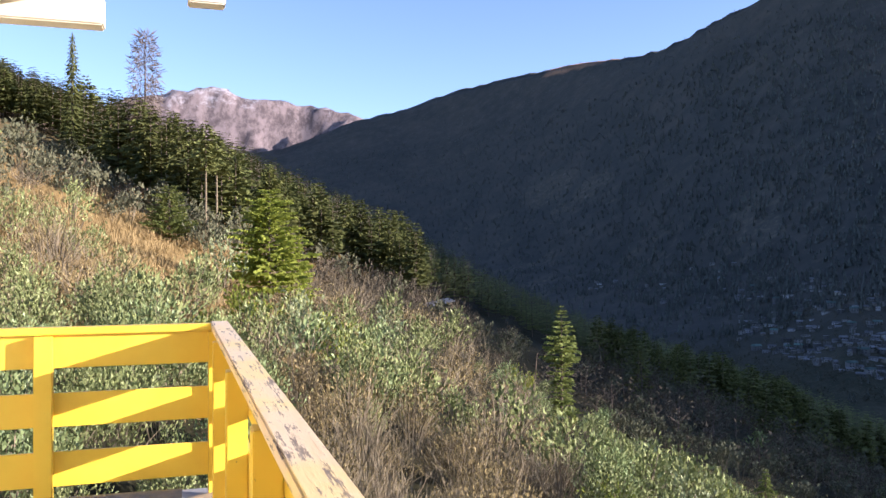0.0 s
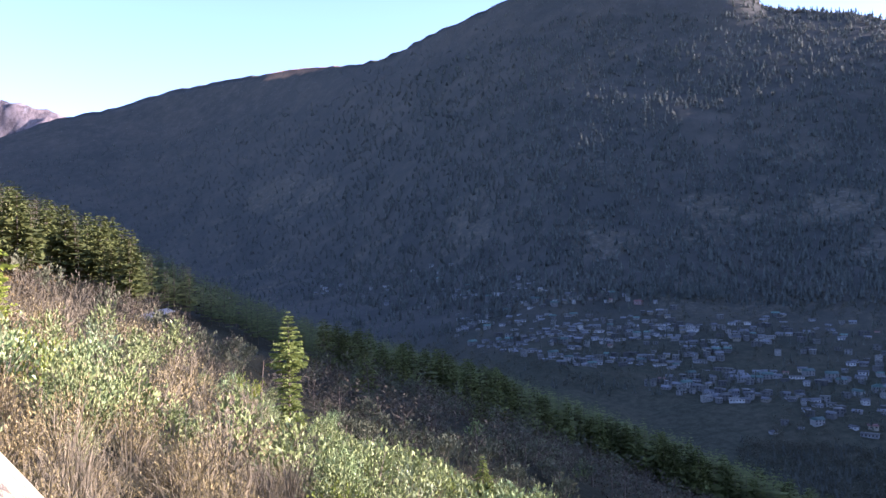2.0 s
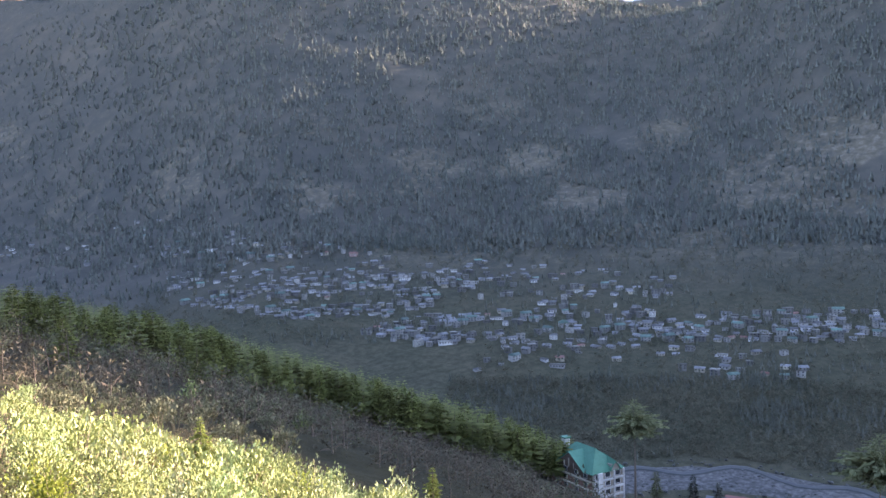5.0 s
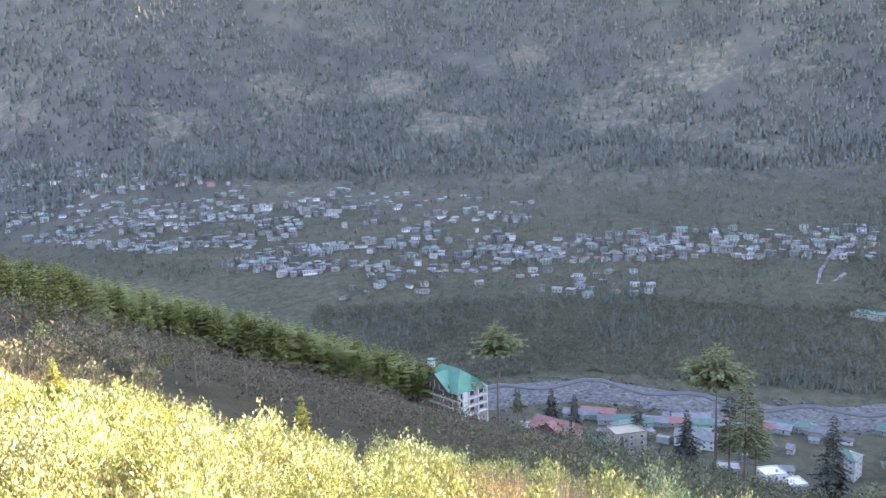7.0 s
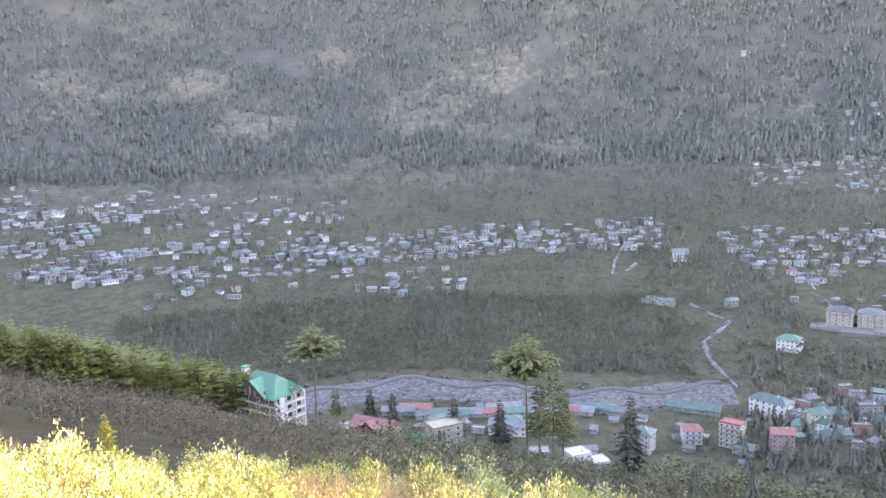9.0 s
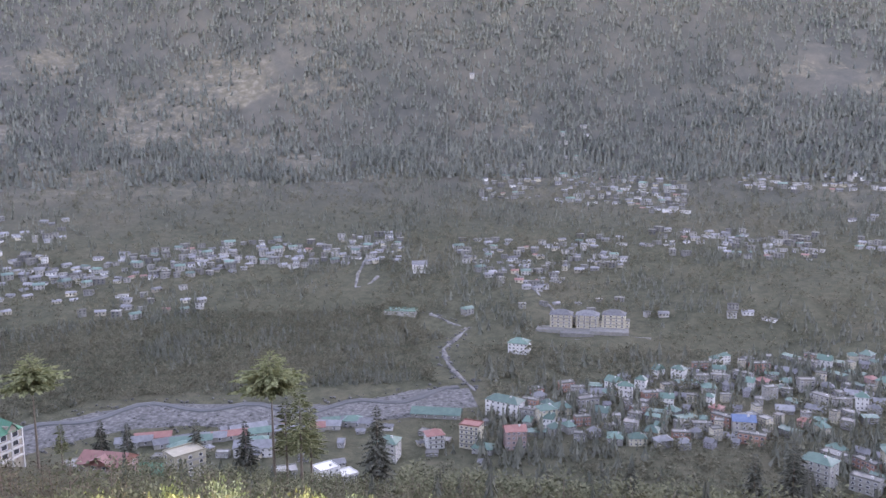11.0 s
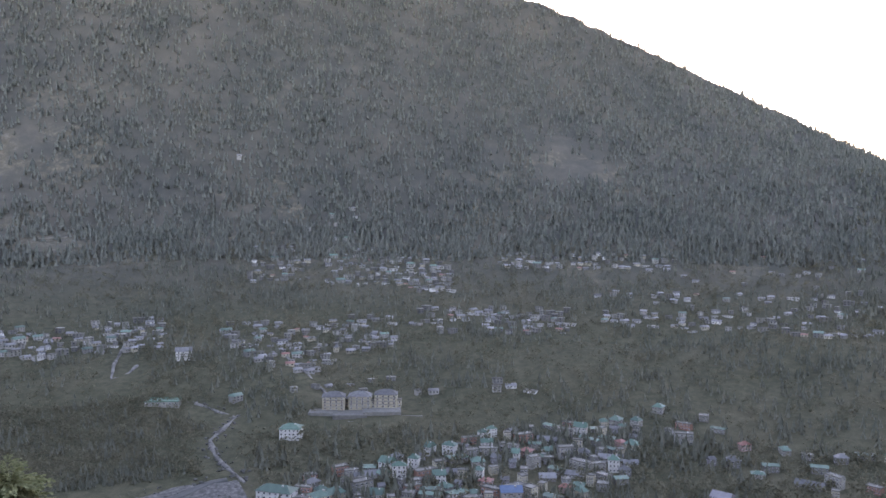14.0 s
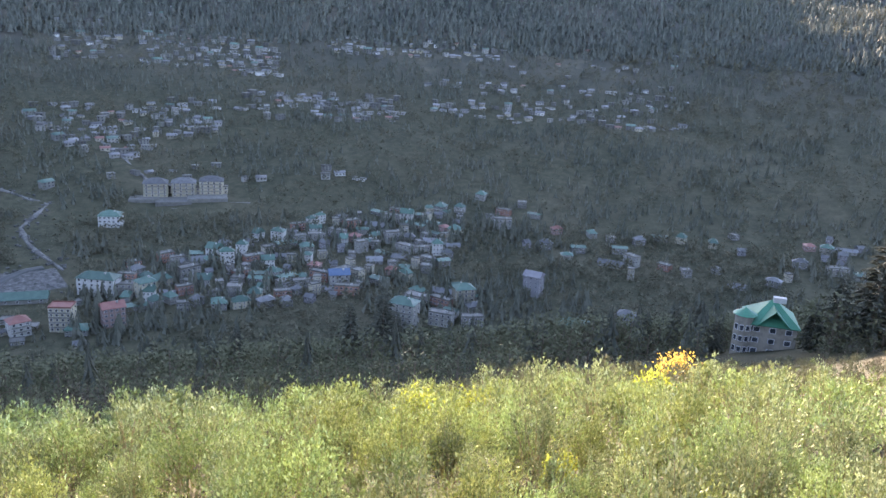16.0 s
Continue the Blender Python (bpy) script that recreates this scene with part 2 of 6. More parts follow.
def ground_material():
    n = Nodes("hillside")
    p = n.pos.outputs["Position"]
    ln = n.add("ShaderNodeVectorMath", operation="LENGTH")
    n.link(p, ln.inputs[0])
    r = ln.outputs["Value"]
    # soil colour is darkened to stand in for shadow between the thin shrubs
    near = n.ramp(n.noise(0.09, 6), [(0.3, (0.018, 0.018, 0.009)), (0.5, (0.03, 0.028, 0.013)), (0.68, (0.055, 0.046, 0.021))])
    near = n.mix(0.5, near, n.ramp(n.noise(2.5, 5, 0.7), [(0.3, (0.016, 0.016, 0.008)), (0.7, (0.05, 0.045, 0.02))]))
    sepx = n.add("ShaderNodeSeparateXYZ")
    n.link(p, sepx.inputs[0])
    meadow = n.rise(n.math("ADD", n.math("MULTIPLY", sepx.outputs[0], -1.0), n.math("MULTIPLY", n.noise(0.06, 5), 26.0)), 20, 34)
    near = n.mix(n.math("MULTIPLY", meadow, 0.8), near, n.ramp(n.noise(0.35, 6, 0.7), [(0.35, (0.22, 0.145, 0.05)), (0.65, (0.42, 0.29, 0.105))]))
    mid = n.ramp(n.noise(0.012, 7, 0.65), [(0.3, (0.041, 0.047, 0.025)), (0.5, (0.058, 0.061, 0.033)), (0.7, (0.088, 0.079, 0.047))])
    mid = n.mix(0.5, mid, n.ramp(n.noise(0.11, 7, 0.75), [(0.4, (0.025, 0.028, 0.018)), (0.62, (0.097, 0.086, 0.058))]))
    # forest floor far off, cooled and lifted in colour to stand in for haze
    wood = n.ramp(n.noise(0.006, 9, 0.7), [(0.36, (0.052, 0.055, 0.047)), (0.5, (0.069, 0.068, 0.055)), (0.64, (0.102, 0.091, 0.069))])
    wood = n.mix(0.45, wood, n.ramp(n.noise(0.022, 10, 0.72), [(0.36, (0.047, 0.050, 0.041)), (0.5, (0.072, 0.069, 0.057)), (0.66, (0.121, 0.108, 0.083))]))
    # brown scree and bare clearings low on the far side
    sepz = n.add("ShaderNodeSeparateXYZ")
    n.link(p, sepz.inputs[0])
    clear = n.math("MULTIPLY", n.rise(n.noise(0.0042, 6, 0.65), 0.53, 0.60), n.rise(n.math("MULTIPLY", sepz.outputs[2], -1.0), -330, -120))
    clear = n.math("MULTIPLY", clear, n.rise(n.noise(0.06, 8, 0.8), 0.44, 0.6))
    wood = n.mix(n.math("MULTIPLY", clear, 0.8), wood, n.ramp(n.noise(0.09, 6, 0.7), [(0.35, (0.076, 0.069, 0.047)), (0.65, (0.207, 0.177, 0.121))]))
    for a, e, rad in CLEARINGS:
        near_it = n.add("ShaderNodeVectorMath", operation="DISTANCE")
        n.link(p, near_it.inputs[0])
        near_it.inputs[1].default_value = where(a, e, 900)
        edge = n.math("ADD", n.math("MULTIPLY", near_it.outputs["Value"], -1.0), n.math("MULTIPLY", n.noise(0.009, 8, 0.75), rad * 1.3))
        spot = n.math("MULTIPLY", n.rise(edge, -rad * 0.55, -rad * 0.15), n.rise(n.noise(0.05, 8, 0.8), 0.40, 0.56))
        wood = n.mix(n.math("MULTIPLY", spot, 0.85), wood, n.ramp(n.noise(0.07, 7, 0.75), [(0.34, (0.06, 0.056, 0.038)), (0.5, (0.115, 0.10, 0.068)), (0.68, (0.21, 0.185, 0.145))]))
    # bare rock where it is steep
    sep = n.add("ShaderNodeSeparateXYZ")
    n.link(n.pos.outputs["Normal"], sep.inputs[0])
    rock = n.ramp(n.noise(0.03, 9, 0.75), [(0.35, (0.062, 0.061, 0.058)), (0.7, (0.131, 0.121, 0.110))])
    steep = n.rise(n.math("ADD", n.math("MULTIPLY", sep.outputs[2], -1.0), n.math("MULTIPLY", n.noise(0.02, 8, 0.75), 0.6)), -0.36, -0.12)
    wood = n.mix(steep, wood, rock)
    # high pale rock with snow in the far range
    sep2 = n.add("ShaderNodeSeparateXYZ")
    n.link(p, sep2.inputs[0])
    fall = n.add("ShaderNodeMapping")   # gullies painted as dark and pale streaks that run down towards the valley
    fall.inputs["Scale"].default_value = (1.0, 0.5, 0.6)
    n.link(p, fall.inputs[0])
    peak = n.ramp(n.noise(0.007, 10, 0.7), [(0.3, (0.11, 0.088, 0.085)), (0.6, (0.21, 0.165, 0.155))])
    peak = n.mix(0.55, peak, n.ramp(n.noise(0.02, 10, 0.75, fall.outputs[0]), [(0.42, (0.055, 0.046, 0.048)), (0.58, (0.31, 0.25, 0.235))]))
    white = n.rise(n.math("ADD", sep2.outputs[2], n.math("MULTIPLY", n.noise(0.02, 8, 0.75), 900.0)), 1230, 1400)
    peak = n.mix(n.math("MULTIPLY", white, 0.3), peak, (0.75, 0.75, 0.78))
    sunlit_turf = n.ramp(n.noise(0.01, 6), [(0.35, (0.26, 0.14, 0.08)), (0.7, (0.36, 0.21, 0.12))])
    # grass on the crest caught by the sun: the sunlight is painted on in orange
    dist = n.add("ShaderNodeVectorMath", operation="DISTANCE")
    n.link(p, dist.inputs[0])
    dist.inputs[1].default_value = (600, 3540, 790)
    sun_patch = n.rise(n.math("ADD", n.math("MULTIPLY", dist.outputs["Value"], -1.0), n.math("MULTIPLY", n.noise(0.012, 6, 0.7), 160.0)), -180, -120)
    sun_patch = n.math("MULTIPLY", sun_patch, n.rise(n.math("ADD", sepz.outputs[2], n.math("MULTIPLY", n.noise(0.02, 6, 0.7), 40.0)), 778, 800))
    wood = n.mix(sun_patch, wood, sunlit_turf)
    col = n.mix(n.rise(r, 150, 420), near, mid)
    col = n.mix(n.rise(r, 1000, 1500), col, wood)
    col = n.mix(n.rise(n.math("ADD", r, n.math("MULTIPLY", n.noise(0.004, 5), 300.0)), 4560, 4640), col, peak)
    n.bump(n.math("ADD", n.noise(0.05, 8, 0.7), n.math("MULTIPLY", n.noise(1.8, 4), 0.02)), 0.6, 2.5)
    return n.done(col, 0.95, 0, 0.1)


M_ground = ground_material()
M_gravel = surface("river_gravel", [(0.34, (0.035, 0.035, 0.031)), (0.5, (0.065, 0.065, 0.057)), (0.66, (0.117, 0.113, 0.100))], 0.35, 0.85, 0.3)
M_stones = surface("stream_stones", [(0.35, (0.046, 0.046, 0.039)), (0.6, (0.157, 0.152, 0.133))], 0.12, 0.8, 0.3)
M_water = surface("river_water", [(0.3, (0.029, 0.033, 0.029)), (0.7, (0.046, 0.050, 0.044))], 0.2, 0.55)


def paint_yellow():
    n = Nodes("yellow_paint")
    col = n.ramp(n.noise(3, 4), [(0.3, (0.80, 0.54, 0.03)), (0.7, (0.86, 0.62, 0.045))])
    col = n.mix(n.rise(n.noise(22, 6, 0.7), 0.70, 0.74), col, (0.25, 0.16, 0.08))
    n.bump(n.noise(40, 4), 0.25, 0.002)
    return n.done(col, 0.38, 0, 0.5)


def worn_cap():
    n = Nodes("worn_yellow_paint")
    tc = n.add("ShaderNodeTexCoord")
    turn = n.add("ShaderNodeMapping")
    turn.inputs["Rotation"].default_value = (0, 0, radians(-18.05))
    n.link(tc.outputs["Object"], turn.inputs[0])
    mp = n.add("ShaderNodeMapping")
    mp.inputs["Scale"].default_value = (20, 1.7, 20)
    n.link(turn.outputs[0], mp.inputs[0])
    v = mp.outputs[0]
    base = n.ramp(n.noise(1.5, 4, 0.6, v), [(0.3, (0.80, 0.60, 0.33)), (0.65, (0.86, 0.70, 0.46))])
    sun_bleach = n.mix(n.rise(n.noise(2.2, 5), 0.5, 0.65), base, (0.86, 0.66, 0.30))
    bare = n.ramp(n.noise(5, 6, 0.7, v), [(0.3, (0.17, 0.12, 0.08)), (0.7, (0.36, 0.29, 0.21))])
    worn = n.rise(n.noise(1.5, 9, 0.78, v), 0.55, 0.575)
    n.bump(n.math("SUBTRACT", n.noise(3, 6, 0.7, v), worn), 0.5, 0.004)
    return n.done(n.mix(worn, sun_bleach, bare), 0.6, 0, 0.3)


M_yellow, M_cap = paint_yellow(), worn_cap()
M_cream = surface("cream_paint", [(0.3, (0.74, 0.68, 0.52)), (0.7, (0.80, 0.75, 0.60))], 1.5, 0.6, 0.002, spread=0.0)
M_deck = surface("deck_concrete", [(0.3, (0.25, 0.24, 0.22)), (0.7, (0.36, 0.35, 0.33))], 2, 0.85, 0.002)
M_pipe = surface("grey_plastic", [(0.3, (0.10, 0.105, 0.115)), (0.7, (0.16, 0.165, 0.18))], 4, 0.45)
M_wood = surface("bare_wood", [(0.3, (0.42, 0.36, 0.27)), (0.7, (0.55, 0.48, 0.38))], 4, 0.75)
# town walls and roofs: colours toned down, standing in for the haze over them
M_white = surface("whitewash", [(0.3, (0.295, 0.286, 0.256)), (0.7, (0.374, 0.365, 0.325))], 0.3, 0.8, islands=0.8)
M_offwhite = surface("weathered_plaster", [(0.3, (0.140, 0.136, 0.117)), (0.7, (0.206, 0.198, 0.170))], 0.3, 0.85, spread=0.5, islands=0.8)
M_concrete = surface("bare_concrete", [(0.3, (0.088, 0.086, 0.074)), (0.7, (0.140, 0.135, 0.116))], 0.3, 0.9, spread=0.4, islands=0.8)
M_brick = surface("red_brick_wall", [(0.3, (0.204, 0.102, 0.075)), (0.7, (0.286, 0.150, 0.109))], 0.4, 0.9)
M_pink = surface("pink_plaster", [(0.3, (0.235, 0.157, 0.129)), (0.7, (0.295, 0.202, 0.173))], 0.3, 0.85)
M_sand = surface("sand_plaster", [(0.3, (0.220, 0.197, 0.139)), (0.7, (0.288, 0.260, 0.190))], 0.3, 0.85, spread=0.4, islands=0.8)
M_lilac = surface("lilac_plaster", [(0.3, (0.161, 0.155, 0.156)), (0.7, (0.221, 0.209, 0.209))], 0.3, 0.85)
M_stone = surface("grey_stone_wall", [(0.3, (0.193, 0.170, 0.134)), (0.7, (0.328, 0.289, 0.225))], 0.6, 0.9, 0.02)
M_timber = surface("dark_timber", [(0.3, (0.061, 0.041, 0.030)), (0.7, (0.116, 0.082, 0.057))], 1.2, 0.75, 0.01)
M_greenroof = surface("green_sheet_roof", [(0.3, (0.024, 0.133, 0.074)), (0.7, (0.039, 0.184, 0.109))], 0.3, 0.45)
M_tealroof = surface("teal_sheet_roof", [(0.3, (0.046, 0.098, 0.073)), (0.7, (0.076, 0.141, 0.104))], 0.3, 0.5, spread=0.5, islands=0.8)
M_redroof = surface("red_sheet_roof", [(0.3, (0.168, 0.064, 0.049)), (0.7, (0.215, 0.097, 0.074))], 0.3, 0.5)
M_blueroof = surface("blue_sheet_roof", [(0.3, (0.043, 0.079, 0.130)), (0.7, (0.065, 0.107, 0.159))], 0.3, 0.5)
M_greyroof = surface("grey_sheet_roof", [(0.3, (0.097, 0.099, 0.096)), (0.7, (0.158, 0.161, 0.153))], 0.3, 0.5, spread=0.5, islands=0.8)
M_slateroof = surface("slate_roof", [(0.3, (0.082, 0.083, 0.081)), (0.7, (0.140, 0.141, 0.134))], 0.3, 0.7, spread=0.4, islands=0.8)
M_glass = surface("window_glass", [(0.3, (0.03, 0.035, 0.04)), (0.7, (0.06, 0.065, 0.07))], 1, 0.12)
M_frame = surface("window_frame", [(0.3, (0.524, 0.514, 0.495)), (0.7, (0.619, 0.609, 0.590))], 1, 0.6)

def raw_mesh(name, verts, tris, mats, index=None):
    """A mesh of triangles from arrays."""
    me = bpy.data.meshes.new(name)
    verts, tris = np.ascontiguousarray(verts, np.float32), np.ascontiguousarray(tris, np.int32)
    me.vertices.add(len(verts))
    me.vertices.foreach_set("co", verts.ravel())
    me.loops.add(tris.size)
    me.loops.foreach_set("vertex_index", tris.ravel())
    me.polygons.add(len(tris))
    me.polygons.foreach_set("loop_start", np.arange(0, tris.size, 3, dtype=np.int32))
    for m in mats:
        me.materials.append(m)
    if index is not None:
        me.polygons.foreach_set("material_index", np.ascontiguousarray(index, np.int32))
    me.update(calc_edges=True)
    return me


CLEARED = [(where(a, e, 900), rad) for a, e, rad in CLEARINGS]


def build_ground():
    azs = np.concatenate([np.arange(-180, -32, 4.0), np.arange(-32, 138, 0.5), np.arange(138, 180, 4.0)])
    n = len(azs)
    rings = []
    for a in azs:
        crest = table(RIDGE, a, 2) - 0.5   # one ring runs along the crest
        rings.append(np.concatenate([[0.5], np.geomspace(3, 1500, 130), np.geomspace(1500, crest, 86)[1:], np.linspace(crest, 4700, 56)[1:], [4760, 4900]]))
    radii = np.array(rings).T
    verts = [(r * math.sin(radians(a)), r * math.cos(radians(a)), height(r * math.sin(radians(a)), r * math.cos(radians(a)))) for row in radii for r, a in zip(row, azs)]
    i = np.arange(n)
    j = (i + 1) % n
    tris = []
    for k in range(len(radii) - 1):
        p, q = k * n, (k + 1) * n
        tris += [np.stack([p + i, q + j, q + i], 1), np.stack([p + i, p + j, q + j], 1)]
    tris.append(np.stack([np.zeros(n - 2, int), i[2:], i[1:-1]], 1))
    me = raw_mesh("ground", np.array(verts), np.concatenate(tris), [M_ground])
    me.polygons.foreach_set("use_smooth", np.ones(len(me.polygons), bool))
    return tagged(new("ground", me), "steep scrubby valley sides with rock and distant peaks", "ground", kind="structure")


build_ground()


# ---- plants ----
NOTHING = (np.zeros((0, 3)), np.zeros((0, 3), int))


def thing_mesh(name, verts, tris, mats, index=None, parent=None, label="", category="", group=""):
    ob = new(name, raw_mesh(name, verts, tris, mats, index))
    if parent:
        ob.parent = parent
    return tagged(ob, label, category, group)


def tube(points, radii, sides=5):
    """A tapered limb along points."""
    points = np.asarray(points, float)
    verts, tris = [], []
    for k, (p, r) in enumerate(zip(points, radii)):
        d = points[min(k + 1, len(points) - 1)] - points[max(k - 1, 0)]
        d = d / (np.linalg.norm(d) + 1e-9)
        u = np.cross(d, (0.3, 1, 0.1))
        u /= np.linalg.norm(u)
        w = np.cross(d, u)
        for s in range(sides):
            a = 2 * math.pi * s / sides
            verts.append(p + r * (math.cos(a) * u + math.sin(a) * w))
    for k in range(len(points) - 1):
        for s in range(sides):
            a, b = k * sides + s, k * sides + (s + 1) % sides
            tris += [(a, b, b + sides), (a, b + sides, a + sides)]
    return np.array(verts), np.array(tris)


def join(pieces):
    verts, tris, n = [], [], 0
    for v, t in pieces:
        verts.append(v)
        tris.append(np.asarray(t) + n)
        n += len(v)
    return np.concatenate(verts), np.concatenate(tris)


def leaf_cards(at, along, size, g, slim=0.42):
    """Small folded lozenges, one for each place."""
    n = len(at)
    size = np.broadcast_to(size, (n,))[:, None]
    along = along / (np.linalg.norm(along, axis=1, keepdims=True) + 1e-9)
    side = np.cross(along, g.normal(size=(n, 3)))
    side /= np.linalg.norm(side, axis=1, keepdims=True) + 1e-9
    tip = at + along * size
    mid = at + along * size * 0.5
    v = np.stack([at, mid + side * size * slim, tip, mid - side * size * slim], 1).reshape(-1, 3)
    k = np.arange(n)[:, None] * 4
    t = np.stack([k + [0, 1, 2], k + [0, 2, 3]], 1).reshape(-1, 3)
    return v, t


def slivers(at, along, size, g, slim=0.3, out=None):
    """Single slim pointed leaves, one triangle each."""
    n = len(at)
    size = np.broadcast_to(size, (n,))[:, None]
    along = along / (np.linalg.norm(along, axis=1, keepdims=True) + 1e-9)
    side = np.cross(along, g.normal(size=(n, 3)) if out is None else out + 0.55 * g.normal(size=(n, 3)))
    side /= np.linalg.norm(side, axis=1, keepdims=True) + 1e-9
    v = np.stack([at, at + along * size * 0.42 + side * size * slim, at + along * size], 1).reshape(-1, 3)
    return v, np.arange(3 * n).reshape(-1, 3)


def bush(g, h, w, stems, subs, per, leaf, slim, twig, loose=0.09, wooden=0.0):
    """A many-stemmed shrub: stems fan out of one root and fork into upright leafy shoots under a domed outline.
    wooden: the share of the shoots that show as bare twigs."""
    a, sp = 6.283 * g.rand(stems), np.sqrt(g.rand(stems))
    lobes = 1 + 0.16 * np.sin(3 * a + 6 * g.rand()) + 0.10 * np.sin(5 * a + 6 * g.rand())
    tip = np.stack([w * sp * lobes * np.cos(a), w * sp * lobes * np.sin(a), h * (1 - 0.45 * sp ** 2.2) * (0.80 + 0.24 * g.rand(stems))], 1)
    root = tip * (0.13, 0.13, 0) - (0, 0, 0.25)
    mid = tip * (0.42, 0.42, 0.55) + g.normal(size=(stems, 3)) * 0.05 * w
    k = np.repeat(np.arange(stems), subs)
    n = len(k)
    u = (0.22 + 0.55 * g.rand(n) ** 0.8)[:, None]
    start = (1 - u) ** 2 * root[k] + 2 * u * (1 - u) * mid[k] + u * u * tip[k]
    end = start * (0.45, 0.45, 0.25) + tip[k] * (0.55, 0.55, 0.75) + g.normal(size=(n, 3)) * (0.13 * w, 0.13 * w, 0.10 * h) + (0, 0, 0.08 * h)
    end[:, 2] = np.maximum(end[:, 2], 0.16 * h)
    way = end - start
    unit = way / (np.linalg.norm(way, axis=1, keepdims=True) + 1e-9)
    m = np.repeat(np.arange(n), per)
    q = g.rand(len(m), 1) ** 0.8
    at = start[m] + way[m] * (0.12 + 0.9 * q) + g.normal(size=(len(m), 3)) * loose
    out = at / np.array([w, w, h]) - (0, 0, 0.35)
    out = out / (np.linalg.norm(out, axis=1, keepdims=True) + 1e-9)
    green = slivers(at, unit[m] + g.normal(size=(len(m), 3)) * 0.42 + out * 0.2 + (0, 0, 0.25), leaf * (0.55 + 0.8 * g.rand(len(m))), g, slim, out)
    show = g.rand(n) < wooden
    r0, r2 = np.concatenate([root, start[show]]), np.concatenate([tip, end[show]])
    r1 = np.concatenate([mid, (start[show] + end[show]) / 2 + g.normal(size=(show.sum(), 3)) * 0.05])
    off = g.normal(size=(len(r0), 3)) * twig * np.concatenate([np.full(stems, 1.6), np.full(show.sum(), 0.7)])[:, None]
    v = np.stack([r0 - off, r1 + off, r2, r1 - off], 1).reshape(-1, 3)
    c = np.arange(len(r0))[:, None] * 4
    return (v, np.stack([c + [0, 1, 3], c + [1, 2, 3]], 1).reshape(-1, 3)), green


def conifer(g, h, r, bare, levels, per, sprigs, droop=0.25, power=0.85, thick=0.013, fine=1.0):
    """A trunk with whorls of drooping boughs; sprigs: needles' cards along each side of a bough."""
    trunk = tube([(0, 0, -0.8), (0, 0, h * 0.5), (0, 0, h * 0.9)], [h * thick * 1.3, h * thick * 0.8, 0.02], 6)
    at, way, size = [], [], []
    fronds_v, fronds_t, n = [], [], 0
    for i in range(levels):
        f = ((i + g.rand() * 0.6) / levels) ** 0.85
        z = h * (bare + (1 - bare) * f)
        R = r * ((1 - f) ** power) * (0.75 + 0.5 * g.rand()) + 0.07 * r
        if f < 0.12:
            R *= 0.75
        k = max(3, int(per * (1 - 0.45 * f)))
        off = g.rand() * 6.28
        for b in range(k):
            a = off + 2 * math.pi * (b + 0.5 * g.rand()) / k
            L = R * (0.65 + 0.5 * g.rand())
            o = np.array([math.cos(a), math.sin(a), 0])
            s = np.array([-math.sin(a), math.cos(a), 0])
            rise = L * (0.16 if f < 0.6 else 0.4)
            p0 = np.array([0, 0, z])
            pm = p0 + o * L * 0.55 + (0, 0, rise * 0.5)
            p1 = p0 + o * L + (0, 0, rise * 0.4 - droop * L)
            if sprigs:
                for q in np.linspace(0.25, 1, sprigs):
                    c = (1 - q) ** 2 * p0 + 2 * q * (1 - q) * pm + q * q * p1
                    for sg in (-1, 1):
                        at.append(c)
                        way.append(o * 0.75 + s * sg * (0.9 - 0.5 * q) + (0, 0, -0.25 + 0.2 * g.normal()))
                        size.append(fine * (L * (0.30 + 0.18 * g.rand()) * (1.15 - 0.6 * q) + 0.1))
                fronds_v.append(np.array([p0, pm + s * 0.04 * L, p1, pm - s * 0.04 * L]))
            else:
                wd = L * (0.40 + 0.2 * g.rand())
                fronds_v.append(np.array([p0, pm + s * wd - (0, 0, 0.55 * wd), p1, pm - s * wd - (0, 0, 0.55 * wd)]))
            fronds_t += [(n, n + 1, n + 2), (n, n + 2, n + 3)]
            n += 4
    green = (np.concatenate(fronds_v), np.array(fronds_t))
    if sprigs:
        green = join([green, leaf_cards(np.array(at), np.array(way), np.array(size), g, 0.3)])
    return trunk, green


def jagged(g, h, r, levels, k, power=0.85):
    """A small conifer: ragged skirts of boughs, one above the other."""
    v = []
    for i in range(levels):
        top, low = h * min(1.0, (i + 1.9) / (levels + 0.9)), h * (i + 0.25) / (levels + 0.9)
        R = r * (1 - i / (levels + 0.3)) ** power
        for b in range(k):
            a = 6.283 * (b + g.rand() * 0.6) / k + i
            wide = 3.6 / k
            v += [(0.06 * r * g.normal(), 0.06 * r * g.normal(), top)]
            v += [(R * (0.75 + 0.4 * g.rand()) * math.cos(a + sg * wide), R * (0.75 + 0.4 * g.rand()) * math.sin(a + sg * wide), low + 0.1 * h * g.normal() / levels) for sg in (-0.5, 0.5)]
    return NOTHING, (np.array(v), np.arange(len(v)).reshape(-1, 3))


